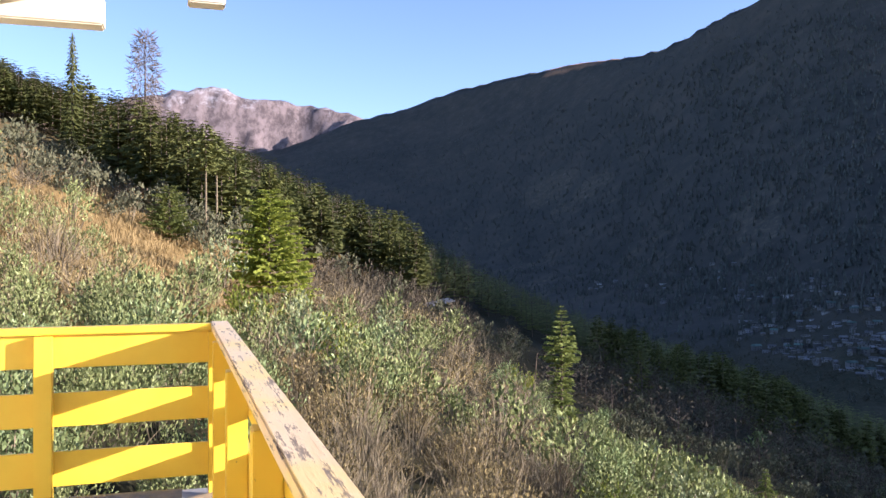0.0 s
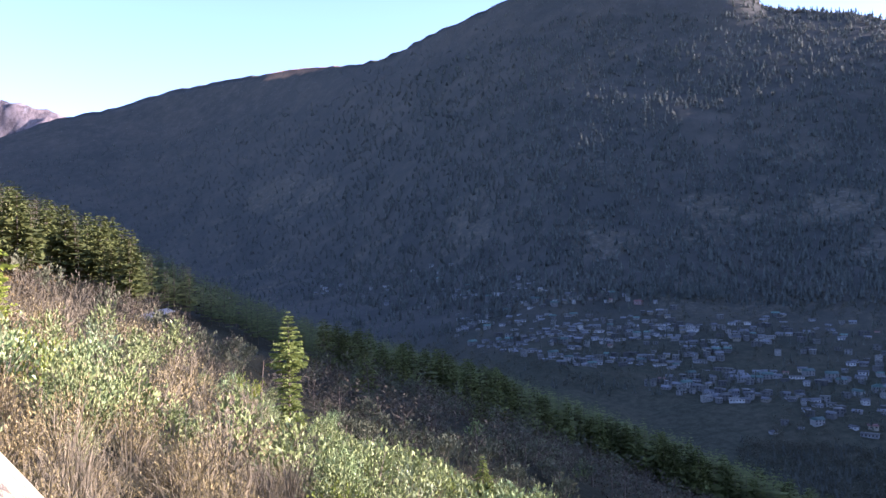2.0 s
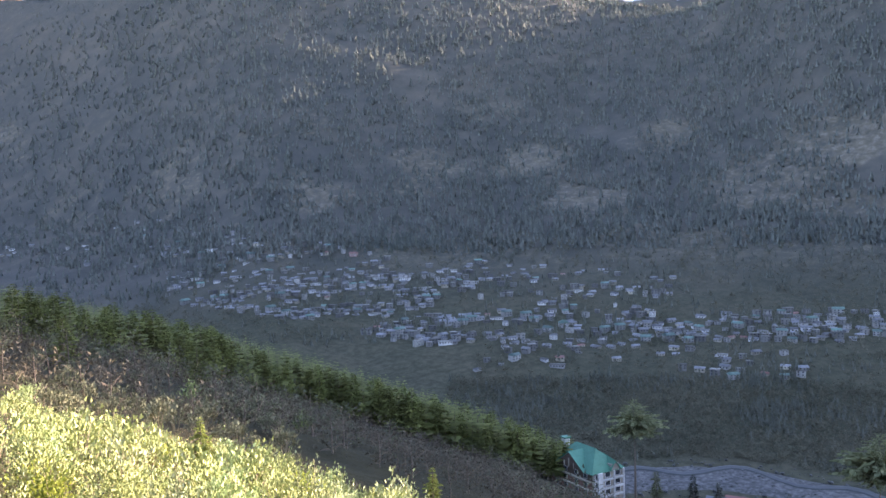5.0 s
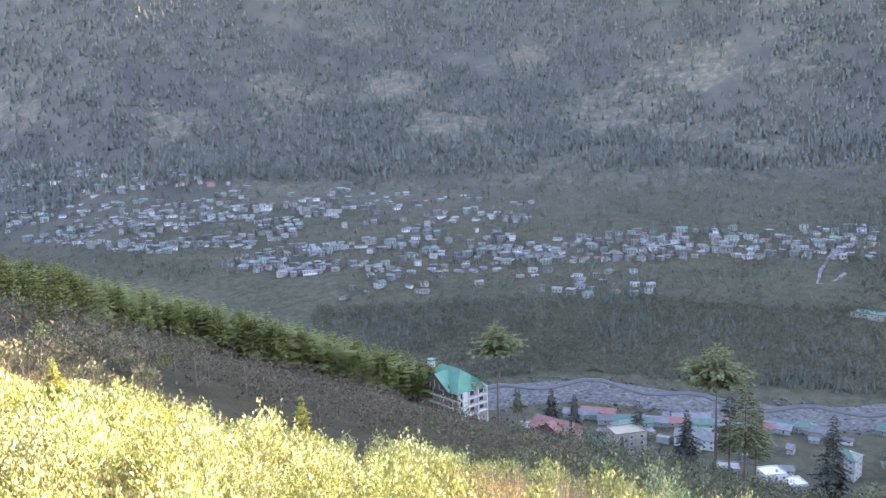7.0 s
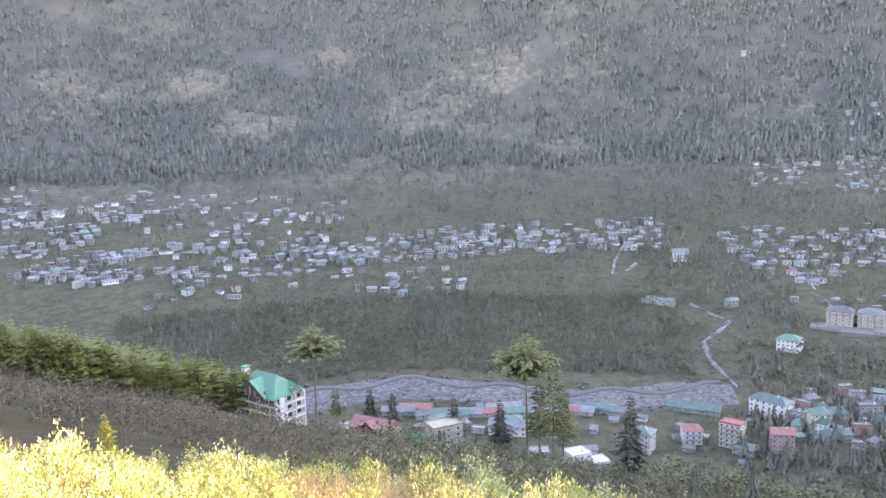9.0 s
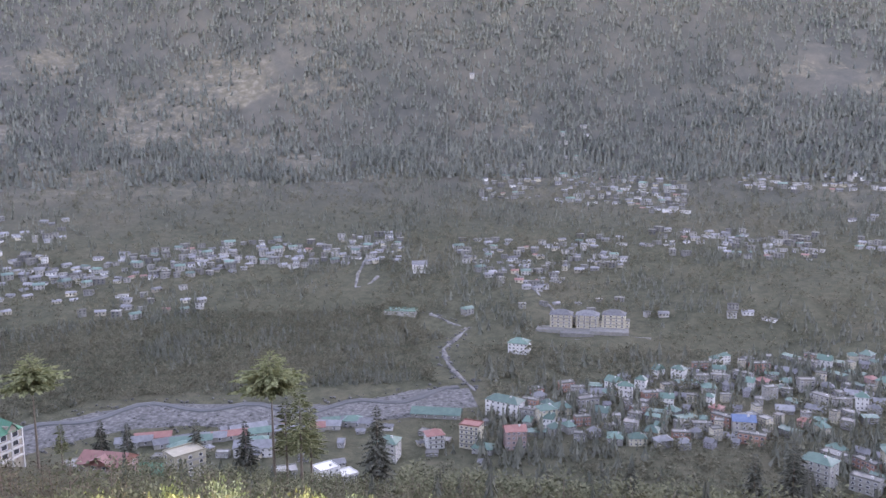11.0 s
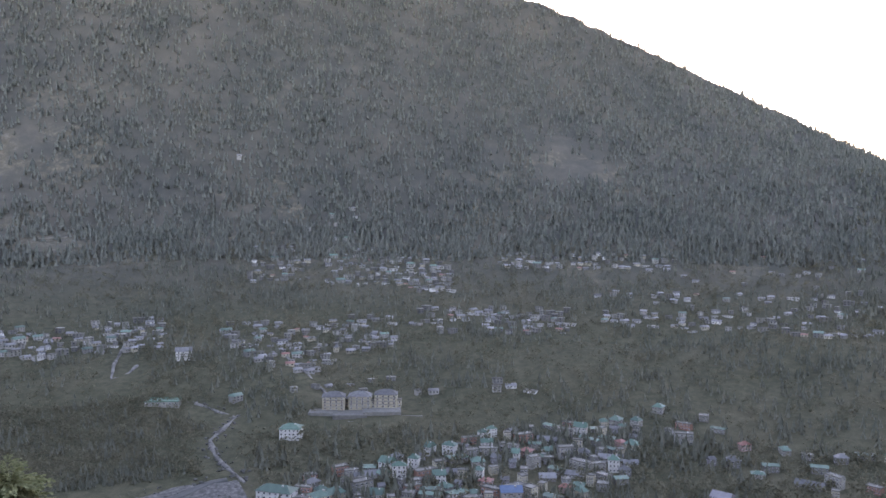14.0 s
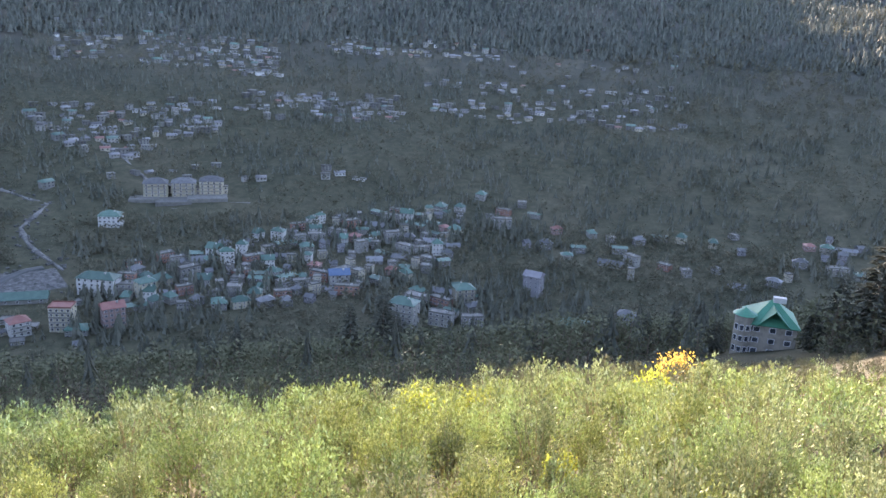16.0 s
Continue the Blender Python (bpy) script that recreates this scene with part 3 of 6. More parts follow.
def tufted(g, h, r, bare, cards, size, levels=13, per=8, power=0.85):
    """A cedar: ragged skirts of boughs above a bare foot, fine upturned sprays on them, and a pointed leader."""
    trunk = tube([(0, 0, -0.8), (0, 0, h * 0.5), (0, 0, h * 0.96)], [h * 0.013, h * 0.008, 0.01], 5)
    skirts = jagged(g, h * (1 - bare), r, levels, per, power)[1]
    skirts[0][:, 2] += h * bare
    f = 1 - np.sqrt(g.rand(cards))
    f = np.where(g.rand(cards) < 0.2, g.rand(cards), f)
    tier = (np.floor(f * levels) + 0.35) / (levels + 0.9)
    a = g.rand(cards) * 6.283
    o = np.stack([np.cos(a), np.sin(a), 0 * a], 1)
    R = r * ((1 - tier) ** power * (0.55 + 0.5 * g.rand(cards)) + 0.02)
    at = o * R[:, None] + (0, 0, 1) * (h * (bare + (1 - bare) * tier) + (r * (1 - tier) ** power - R) * 0.5)[:, None]
    way = o + np.cross(o, (0, 0, 1)) * g.normal(size=(cards, 1)) * 0.6 + (0, 0, 1) * (-0.1 + 0.3 * g.normal(size=(cards, 1)))
    tufts = slivers(at, way, size * (0.7 + 0.6 * g.rand(cards)) * (0.5 + 0.5 * (1 - tier)), g, 0.26, o * 0.6 + (0, 0, 0.8))
    m = 8
    tops = slivers(np.stack([0.03 * r * g.normal(size=m), 0.03 * r * g.normal(size=m), h * (0.91 + 0.07 * g.rand(m))], 1),
                   np.array([0, 0, 1.0]) + g.normal(size=(m, 3)) * 0.3, size * 0.8, g, 0.2)
    return trunk, join([skirts, tufts, tops])


def broadleaf(g, h, w, blobs, per, leaf, bare=0.3, slim=False):
    """A trunk, limbs and a crown of leaf clumps with gaps."""
    limbs, at, way = [tube([(0, 0, -0.6), (0.03 * h, 0, h * 0.4), (0, 0.02 * h, h * 0.85)], [0.022 * h, 0.015 * h, 0.004 * h], 6)], [], []
    for _ in range(blobs):
        a, f = g.rand() * 6.28, g.rand()
        z = h * (bare + (1 - bare) * f)
        R = w * (math.sin(math.pi * (0.18 + 0.78 * f)) ** 0.7) * (0.45 + 0.55 * g.rand())
        c = np.array([R * math.cos(a), R * math.sin(a), z])
        b = np.array([0, 0, z * 0.72])
        if slim:
            limbs.append((np.array([b, c, (b + c) / 2 + (0, 0, 0.02 * h)]), np.array([(0, 1, 2)])))
        else:
            limbs.append(tube([b, (b + c) / 2 + (0, 0, 0.1), c], [0.009 * h, 0.006 * h, 0.002 * h], 3))
        s = w * (0.20 + 0.16 * g.rand())
        p = c + g.normal(size=(per, 3)) * s * (1, 1, 0.75)
        at.append(p)
        way.append((p - c) + g.normal(size=(per, 3)) * s * 0.8 + (0, 0, 0.1))
    at, way = np.concatenate(at), np.concatenate(way)
    out = at - (0, 0, h * 0.5)
    out = out / (np.linalg.norm(out, axis=1, keepdims=True) + 1e-9)
    return join(limbs), slivers(at, way, leaf * (0.8 + 0.9 * g.rand(len(at))), g, 0.5, out)


def plant(name, parts, mats, label, category, group="", names=("trunk", "crown")):
    """A growing thing: an Empty at its foot over its woody part and its green part."""
    root = tagged(new(name), label, category, group)
    root.empty_display_size = 0.2
    for (v, t), m, nm in zip(parts, mats, names):
        thing_mesh(nm, v, t, [m], parent=root)
    return root


def scatter(name, kinds, spots, mats, label, category):
    """One object of many alike things. kinds: tuples of (verts, triangles); mats: a material slot for each; spots: x, y, z, turn, size, kind."""
    spots = np.asarray(spots, float)
    vs, ts, ms, n = [], [], [], 0
    for k, pieces in enumerate(kinds):
        here = spots[spots[:, 5].astype(int) == k]
        if not len(here):
            continue
        c, s = np.cos(here[:, 3]), np.sin(here[:, 3])
        for mi, (v, t) in enumerate(pieces):
            if not len(t):
                continue
            x = v[None, :, 0] * c[:, None] - v[None, :, 1] * s[:, None]
            y = v[None, :, 0] * s[:, None] + v[None, :, 1] * c[:, None]
            p = np.stack([x, y, np.broadcast_to(v[None, :, 2], x.shape)], 2) * here[:, None, 4:5] + here[:, None, :3]
            vs.append(p.reshape(-1, 3))
            ts.append((t[None] + (np.arange(len(here)) * len(v))[:, None, None]).reshape(-1, 3) + n)
            ms.append(np.full(len(ts[-1]), mats[k][mi]))
            n += len(vs[-1])
    ob = new(name, raw_mesh(name, np.concatenate(vs), np.concatenate(ts), SLOTS, np.concatenate(ms)))
    return tagged(ob, label, category, kind="stuff")


SLOTS = [M_bark,  M_twig, M_leaf, M_dry, M_bright, M_needle, M_farwood, M_faroak, M_pale, M_grey, M_gravel, M_offwhite, M_white, M_concrete, M_greyroof, M_tealroof, M_slateroof, M_glass, M_sand, M_redroof, M_hazed_mountain, M_straw, M_shade_scrub, M_shade_leaf]
BARK, TWIG, LEAF, DRY, BRIGHT, NEEDLE, FARWOOD, FAROAK, PALE, GREY, GRAVEL, OFFWHITE, WHITE, CONCRETE, GREYROOF, TEALROOF, SLATEROOF, GLASS, SAND, REDROOF, MOUNTAIN, STRAW, SHADE_SCRUB, SHADE_LEAF = range(24)

# where the cedar wood begins on our own slope: azimuth, elevation of its foot
WOOD_FOOT = [(-32, 9.3), (-28, 8.5), (-24.9, 7.0), (-21.6, 4.0), (-16.1, 0.4), (-9.4, -1.1), (-5.6, -2.3), (-3.3, -3.1), (2.6, -6.2), (8.3, -8.0),
             (19.3, -11.0), (28, -13.2), (34, -14.6), (40, -15.6), (47, -16.9)]
WOOD_NEAR = [(a, min(300.0, where(a, e).xy.length)) for a, e in WOOD_FOOT]


def polar(a, r):
    x, y = r * math.sin(radians(a)), r * math.cos(radians(a))
    return Vector((x, y, height(x, y)))


def withered(g, h, r, twigs):
    """A dead tree: a long bare trunk with thin hanging branches."""
    f = g.rand(twigs) ** 1.6
    a = g.rand(twigs) * 6.283
    R = r * (0.35 + 0.65 * np.sin(3.1 * (1 - f) ** 0.8)) * np.sqrt(g.rand(twigs))
    at = np.stack([R * np.cos(a), R * np.sin(a), h * (0.1 + 0.88 * f)], 1)
    way = np.stack([0.4 * np.cos(a), 0.4 * np.sin(a), -0.9 + 1.1 * f], 1) + g.normal(size=(twigs, 3)) * 0.3
    boughs = [tube([(0, 0, h * q), (0.5 * L * math.cos(b), 0.5 * L * math.sin(b), h * q + 0.1), (L * math.cos(b), L * math.sin(b), h * q - 0.3 * L)], [0.05, 0.04, 0.01], 3)
              for q, b, L in [(0.15 + 0.83 * k / 46, k * 2.4, r * (0.4 + 0.6 * g.rand()) * (1.05 - 0.75 * k / 46)) for k in range(46)]]
    trunk = tube([(0, 0, -0.8), (0.1, 0, h * 0.5), (0, 0, h)], [0.34, 0.2, 0.04], 6)
    return join([trunk] + boughs), slivers(at, way, 1.3 * (0.6 + 0.7 * g.rand(twigs)), g, 0.09)


# -- shrubs on the terrace below the balcony --
g = np.random.RandomState(11)
near_kinds = []
for k, (nm, m, lab) in enumerate([
        ("willow_shrub", M_leaf, "olive-green leafy shrub with upright shoots on the slope"),
        ("willow_shrub", M_pale, "dense pale yellow-green shrub with upright shoots"),
        ("twiggy_shrub", M_dry, "half-bare brown shrub with pale grey twigs"),
        ("willow_shrub", M_grey, "tall dull olive shrub with thin leafy shoots"),
        ("bright_shrub", M_bright, "bright lime-green leafy shrub among duller ones"),
        ("twiggy_shrub", M_twig, "leafless grey-brown shrub with bare branches")] * 2):
    h, w = [(3.5, 1.55), (3.3, 1.65), (3.0, 1.7), (4.1, 1.35), (3.3, 1.4), (2.9, 1.7)][k % 6]
    stems, subs, per, leaf, slim, twig, loose, wooden = [(32, 4, 13, 0.16, 0.42, 0.011, 0.08, 0.1), (34, 4, 13, 0.16, 0.44, 0.011, 0.08, 0.1), (34, 4, 7, 0.13, 0.32, 0.012, 0.12, 0.8),
                                                         (28, 4, 14, 0.15, 0.42, 0.011, 0.07, 0.1), (26, 4, 13, 0.17, 0.5, 0.011, 0.11, 0.0), (40, 5, 5, 0.30, 0.05, 0.012, 0.10, 1.0)][k % 6]
    if k >= 6:   # the nearest, with finer leaves
        stems, per, leaf, twig, loose = int(stems * 1.2), int(per * 1.25), leaf * 0.8, twig * 0.7, loose * 0.85
    near_kinds.append((nm, *bush(g, h, w, stems, subs, per, leaf, slim, twig, loose, wooden), m, lab))

# the upper edge of the sunlit scrub: azimuth, elevation
SHRUB_TOP = [(-2, -5.4), (2, -6.4), (4.5, -7.5), (7.5, -10.3), (13.6, -12.3), (22, -14.8), (24.5, -15.6), (28.4, -17.4), (33.7, -19.4), (39.4, -21.0), (47.1, -22.2), (57.7, -22.8), (63.6, -23.6), (73.5, -25.0), (83, -25.1),
             (90, -26.1), (97, -25.9), (106, -26.6), (110.5, -25.3), (119.5, -23.6), (129, -22.1), (138, -20.5)]
# spots in a jittered polar pattern, nearest first
cells = []
r = 20.0
while r < 175:
    step = max(2.5, r * 0.046)
    n_around = int(radians(172) * r / step)
    for i in range(n_around):
        a = -33 + 172 * (i + g.rand()) / n_around
        cells.append((a, r + step * (g.rand() - 0.5)))
    r += step * 0.9
shrub_spots, singles = [], []
for a, r in cells:
    p = polar(a, r)
    edge = table(WOOD_NEAR, a) if a < 47 else 999
    if r > edge + 12 or p.x < -3 and a < -12 and fbm(p.x / 30, p.y / 30, 21.0, 3) > 0.12 and r > 60:
        continue
    if a > 47 and r > (170 if a > 118 else 120) or 60 < a < 108 and r > 72:
        continue
    dryness = fbm(p.x / 17, p.y / 17, 31.0, 3) + smooth(r, 55, 120) * 0.5 + (0.7 if a < 8 and r < 55 else 0.42 if a < 5 and r < 95 else -0.25 if a < 28 and r < 70 else 0) - (0.3 if a > 60 else 0)
    if 8 < a < 60 and r > 70:
        dryness -= 0.3
    if a > 26 and r < 62:
        dryness -= 0.2
    if a < -13:
        dryness -= 0.6
        if r > 45 and g.rand() < 0.25:
            continue
    if dryness > 0.42:
        k = 5 if g.rand() < 0.45 else 2
    elif dryness > 0.12:
        k = 2 if g.rand() < 0.5 else 0
    else:
        k = int(g.choice([0, 1, 3, 4], p=[0.22, 0.43, 0.34, 0.01] if a > 60 else [0.40, 0.40, 0.17, 0.03] if a > 30 else [0.64, 0.28, 0.04, 0.04]))
    s = (0.6 + 0.8 * g.rand() ** 1.3) * (1 + 0.3 * smooth(r, 60, 130))
    if 2 < a < 47 and r > 62:
        s *= 0.62
    if abs(a - 8.1) < 1.6 and 46 < r < 70:
        s *= 0.5
    if a > 28 or a > 2 and r < 62:
        room = (r * math.tan(radians(table(SHRUB_TOP, a))) - p.z) / 3.4
        if room < (0.3 if a < 126 else 0.1) and not (a > 120 and r > 70):
            continue
        s = min(s, room * (0.75 + 0.35 * g.rand()))
        if a > 122 and r > 70:
            s = max(s, 0.45)
    spot = (p.x, p.y, p.z - 0.1, g.rand() * 6.28, s, k)
    if r < 40 and len(singles) < 300:
        singles.append((*spot[:5], k + 6))
    else:
        (singles if len(singles) < 300 and r < 62 and g.rand() < 0.45 else shrub_spots).append(spot)

# a few low ones on the bank under the balcony
for _ in range(46):
    a, r = g.uniform(-10, 150), g.uniform(9, 19)
    p = polar(a, r)
    shrub_spots.append((p.x, p.y, p.z - 0.1, g.rand() * 6.28, 0.4 + 0.3 * g.rand(), int(g.choice([0, 1, 3]))))

originals = {}
for x, y, z, turn, s, k in singles:
    nm, wood, green, m, lab = near_kinds[int(k)]
    at = pose(x, y, z, 0, 0, math.degrees(turn))
    size = round(s * 5) / 5
    if (k, size) not in originals:
        ob = plant(nm, ((wood[0] * size, wood[1]), (green[0] * size, green[1])), (M_twig, m), lab, "shrub", "shrubs below the balcony", ("stem", "foliage"))
        ob.matrix_basis = at
        originals[k, size] = ob
    else:
        copy_thing(originals[k, size], at)

far_kinds, far_mats = [], []
for k in range(12):
    h, w = [(3.3, 2.0), (3.1, 2.1), (2.9, 2.0), (4.1, 1.7), (3.2, 1.7), (3.0, 2.0)][k % 6]
    stems, subs, per, leaf, slim, twig, loose, wooden = [(23, 3, 8, 0.23, 0.44, 0.012, 0.09, 0.1), (23, 3, 8, 0.23, 0.44, 0.012, 0.09, 0.1), (26, 3, 5, 0.19, 0.32, 0.013, 0.12, 0.7),
                                                         (22, 3, 8, 0.22, 0.44, 0.012, 0.08, 0.1), (20, 3, 7, 0.25, 0.5, 0.012, 0.14, 0.0), (28, 3, 4, 0.36, 0.05, 0.014, 0.12, 0.9)][k % 6]
    if k >= 6:
        stems, subs, per, leaf, slim, wooden = 17, 3, 5, leaf * 1.6, slim * 1.2, wooden * 0.5
    far_kinds.append(bush(g, h, w, stems, subs, per, leaf, slim, twig, loose, wooden))
    # most far kinds take the shade-darkened colours, past where the sun reaches
    far_mats.append((TWIG, {1: PALE, 2: DRY, 3: GREY, 4: BRIGHT, 5: TWIG, 6: SHADE_LEAF, 7: SHADE_LEAF, 8: SHADE_SCRUB, 9: SHADE_LEAF, 10: LEAF, 11: SHADE_SCRUB}.get(k, LEAF)))
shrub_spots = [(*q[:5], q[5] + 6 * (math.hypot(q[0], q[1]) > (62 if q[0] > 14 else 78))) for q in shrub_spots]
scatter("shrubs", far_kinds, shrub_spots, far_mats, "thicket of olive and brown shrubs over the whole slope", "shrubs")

# dry grass on the open meadow above the scrub
tufts, n_tufts = [], 0
while n_tufts < 2600:
    p = polar(g.uniform(-33, -9), g.uniform(34, 135))
    if p.xy.length < table(WOOD_NEAR, math.degrees(math.atan2(p.x, p.y))) and fbm(p.x / 9, p.y / 9, 77.0, 3) > -0.15:
        tufts.append((p.x, p.y, p.z, g.rand() * 6.28, 0.7 + 0.9 * g.rand(), g.randint(2)))
        n_tufts += 1
blades = []
for k in range(2):
    at = g.normal(size=(26, 3)) * (0.35, 0.35, 0)
    blades.append((NOTHING, slivers(at, np.array([0, 0, 1.0]) + g.normal(size=(26, 3)) * 0.4, 0.55 * (0.6 + 0.7 * g.rand(26)), g, 0.09)))
scatter("dry_grass", blades, tufts, [(TWIG, STRAW)] * 2, "tufts of golden dry grass on the open meadow", "grass")

# -- single trees that stand out on the near slope --


def stand(name, parts, mats, a, el, turn, label, category="tree", names=("trunk", "crown")):
    p = where(a, el)
    ob = plant(name, parts, mats, label, category, names=names)
    ob.matrix_basis = pose(p.x, p.y, p.z - 0.2, 0, 0, turn)
    return ob


# young spruce with a broken skirt
lower, upper = conifer(g, 4.8, 1.35, 0.02, 14, 9, 9, 0.0, 0.6, 0.016, 0.75), conifer(g, 9.1, 1.5, 0.42, 17, 9, 9, -0.02, 0.75, 0.009, 0.75)
spruce = (upper[0], join([lower[1], upper[1]]))
stand("spruce", spruce, (M_bark, M_spruce), 8.1, -11.6, 20, "young sunlit spruce standing above the shrubs")
stand("spruce", conifer(g, 5.2, 1.15, 0.02, 22, 8, 7, 0.1, 0.8, 0.011, 0.7), (M_bark, M_spruce), 36.8, -22.8, 0, "small pale green spruce among shrubs")
stand("spruce", conifer(g, 3.6, 0.9, 0.02, 16, 8, 5, 0.3, 0.8), (M_bark, M_spruce), 21.2, -17.2, 60, "small spruce tip above the shrubs")
stand("young_cedar", conifer(g, 9.6, 3.3, 0.15, 28, 10, 12, -0.05, 0.5, 0.011, 0.5), (M_bark, M_fresh), -11.8, -4.1, 0, "bushy bright green young cedar in full sun")
stand("young_cedar", conifer(g, 5.2, 1.6, 0.1, 20, 9, 8, -0.05, 0.55, 0.011, 0.6), (M_bark, M_fresh), -9.9, -4.1, 120, "smaller bright green young cedar beside a larger one")
stand("young_cedar", conifer(g, 6.4, 2.7, 0.06, 24, 9, 10, -0.05, 0.5, 0.011, 0.5), (M_bark, M_spruce), -18.2, 0.4, 40, "rounded pale green young cedar on the grassy slope")
stand("autumn_tree", broadleaf(g, 4.1, 1.5, 44, 34, 0.18, 0.25), (M_bark, M_gold), 123.4, -25.3, 0, "golden autumn tree above olive shrubs")
stand("fresh_tree", broadleaf(g, 3.9, 1.2, 38, 34, 0.17, 0.2), (M_bark, M_bright), 104.7, -30.6, 0, "lime-green young tree among shrubs")
stand("fresh_tree", broadleaf(g, 3.3, 1.0, 32, 34, 0.17, 0.2), (M_bark, M_bright), 108.6, -30.0, 70, "lime-green young tree among shrubs")
stand("autumn_tree", broadleaf(g, 3.8, 1.9, 34, 20, 0.28, 0.2), (M_bark, M_gold), 22.5, -11.8, 0, "rust-orange autumn tree at the edge of the wood")
stand("pine_sapling", conifer(g, 7.6, 2.0, 0.06, 20, 8, 6, 0.1, 0.7, 0.012, 0.7), (M_bark, M_needle), 21.2, -12.4, 0, "dark green pine at the foot of the wood")
stand("pine_sapling", conifer(g, 6.8, 1.7, 0.06, 20, 8, 6, 0.1, 0.7, 0.012, 0.7), (M_bark, M_needle), 13.2, -9.9, 50, "dark green pine at the foot of the wood")
stand("pine_sapling", conifer(g, 5.0, 1.8, 0.06, 16, 8, 6, 0.1, 0.7, 0.012, 0.7), (M_bark, M_needle), 33.2, -15.3, 90, "small dark pine among brown scrub")

# dead brown cedar and the tall column-shaped one
stand("dead_cedar", withered(g, 26, 2.3, 3800), (M_bark, M_deadneedle), -19.7, 3.4, 0, "tall dead cedar with hanging brown twigs")
stand("column_cedar", tufted(g, 25, 2.5, 0.04, 3000, 0.6, 30, 11, 0.62), (M_bark, M_needle), -24.0, 5.6, 0, "tall narrow dark green cedar on the slope")
# slim trees with long bare trunks
for a, el, hh in ((-15.9, 0.0, 15), (-15.2, 0.2, 14), (-9.8, -0.6, 10), (-14.6, 0.6, 11)):
    stand("bare_stemmed_cedar", conifer(g, hh, 2.2, 0.62, 16, 8, 4, 0.15, 0.7, 0.010), (M_twig, M_needle), a, el, g.rand() * 300,
          "slim cedar with a long bare pale trunk")
stand("crowned_cedar", conifer(g, 19.5, 2.4, 0.7, 12, 8, 4, 0.1, 0.5), (M_bark, M_needle), -14.3, 2.6, 0, "lone cedar crown above the wooded ridge")

# -- cedar wood on our own slope --
kinds_mid = [conifer(g, hh, rr, bb, 12, 6, 0, 0.10, 0.75, 0.006) for hh, rr, bb in ((17, 3.2, 0.12), (18.5, 3.4, 0.14), (16, 3.0, 0.2), (20, 3.5, 0.16))]
kinds_front = [conifer(g, hh, rr, bb, 19, 8, 4, 0.06, 0.62, 0.007, 1.15) for hh, rr, bb in ((13.5, 2.9, 0.14), (15, 3.0, 0.22), (13, 2.7, 0.34))]
# the wood's upper edge against the valley: azimuth, elevation
WOOD_TOP = [(-33, 12.5), (-27.4, 11.3), (-24.9, 10.5), (-21.6, 9.9), (-18.2, 8.8), (-14.6, 7.5), (-10.9, 5.7), (-7.1, 3.9), (-3.3, 2.4), (0.5, 0.1), (4.5, -1.9), (8.3, -3.7),
            (12.1, -5.2), (16.2, -6.4), (22.2, -8.1), (28, -10.1), (33.6, -11.9), (39.1, -13.6), (44, -15.6), (47, -16.6)]
front, deep = [], []
for _ in range(6500):
    a = -33 + 80 * g.rand()
    lo = table(WOOD_NEAR, a)
    r = lo + (34 * g.rand() if a > -6 and g.rand() < 0.25 else 330 * g.rand() ** 1.5)
    p = polar(a, r)
    if p.z < -150 or -1.5 < a < 10 and r < lo + 45:
        continue
    at_edge = r < lo + 30 and len(front) < 250
    k = g.randint(3 if at_edge else 4)
    tall = (13.5, 15, 13)[k] if at_edge else (17, 18.5, 16, 20)[k]
    size = (0.75 + 0.4 * g.rand()) * (1.4 if a < 10 else 1.2)
    room = (r * math.tan(radians(table(WOOD_TOP, a))) - p.z) / tall
    if room < 0.4:
        continue
    size = min(size, room * (0.8 + 0.32 * g.rand()))
    (front if at_edge else deep).append((p.x, p.y, p.z - 0.3, g.rand() * 6.28, size, k))
kept, grid = [], set()
for q in deep:
    c = (int(q[0] // 4.8), int(q[1] // 4.8))
    if c not in grid:
        grid.add(c)
        kept.append(q)
deep = kept
cedar_originals = {}
for x, y, z, turn, s, k in front:
    at = pose(x, y, z, 0, 0, math.degrees(turn))
    size = round(s * 6) / 6
    if (k, size) not in cedar_originals:
        wood, green = kinds_front[k]
        ob = plant("cedar", ((wood[0] * size, wood[1]), (green[0] * size, green[1])), (M_bark, M_needle), "dark green cedar at the sunlit edge of the wood", "tree", "cedars at the edge of the wood")
        ob.matrix_basis = at
        cedar_originals[k, size] = ob
    else:
        copy_thing(cedar_originals[k, size], at)
scatter("cedar_wood", kinds_mid, deep, [(BARK, NEEDLE)] * 4, "dense dark green cedar wood on a steep slope", "wood")

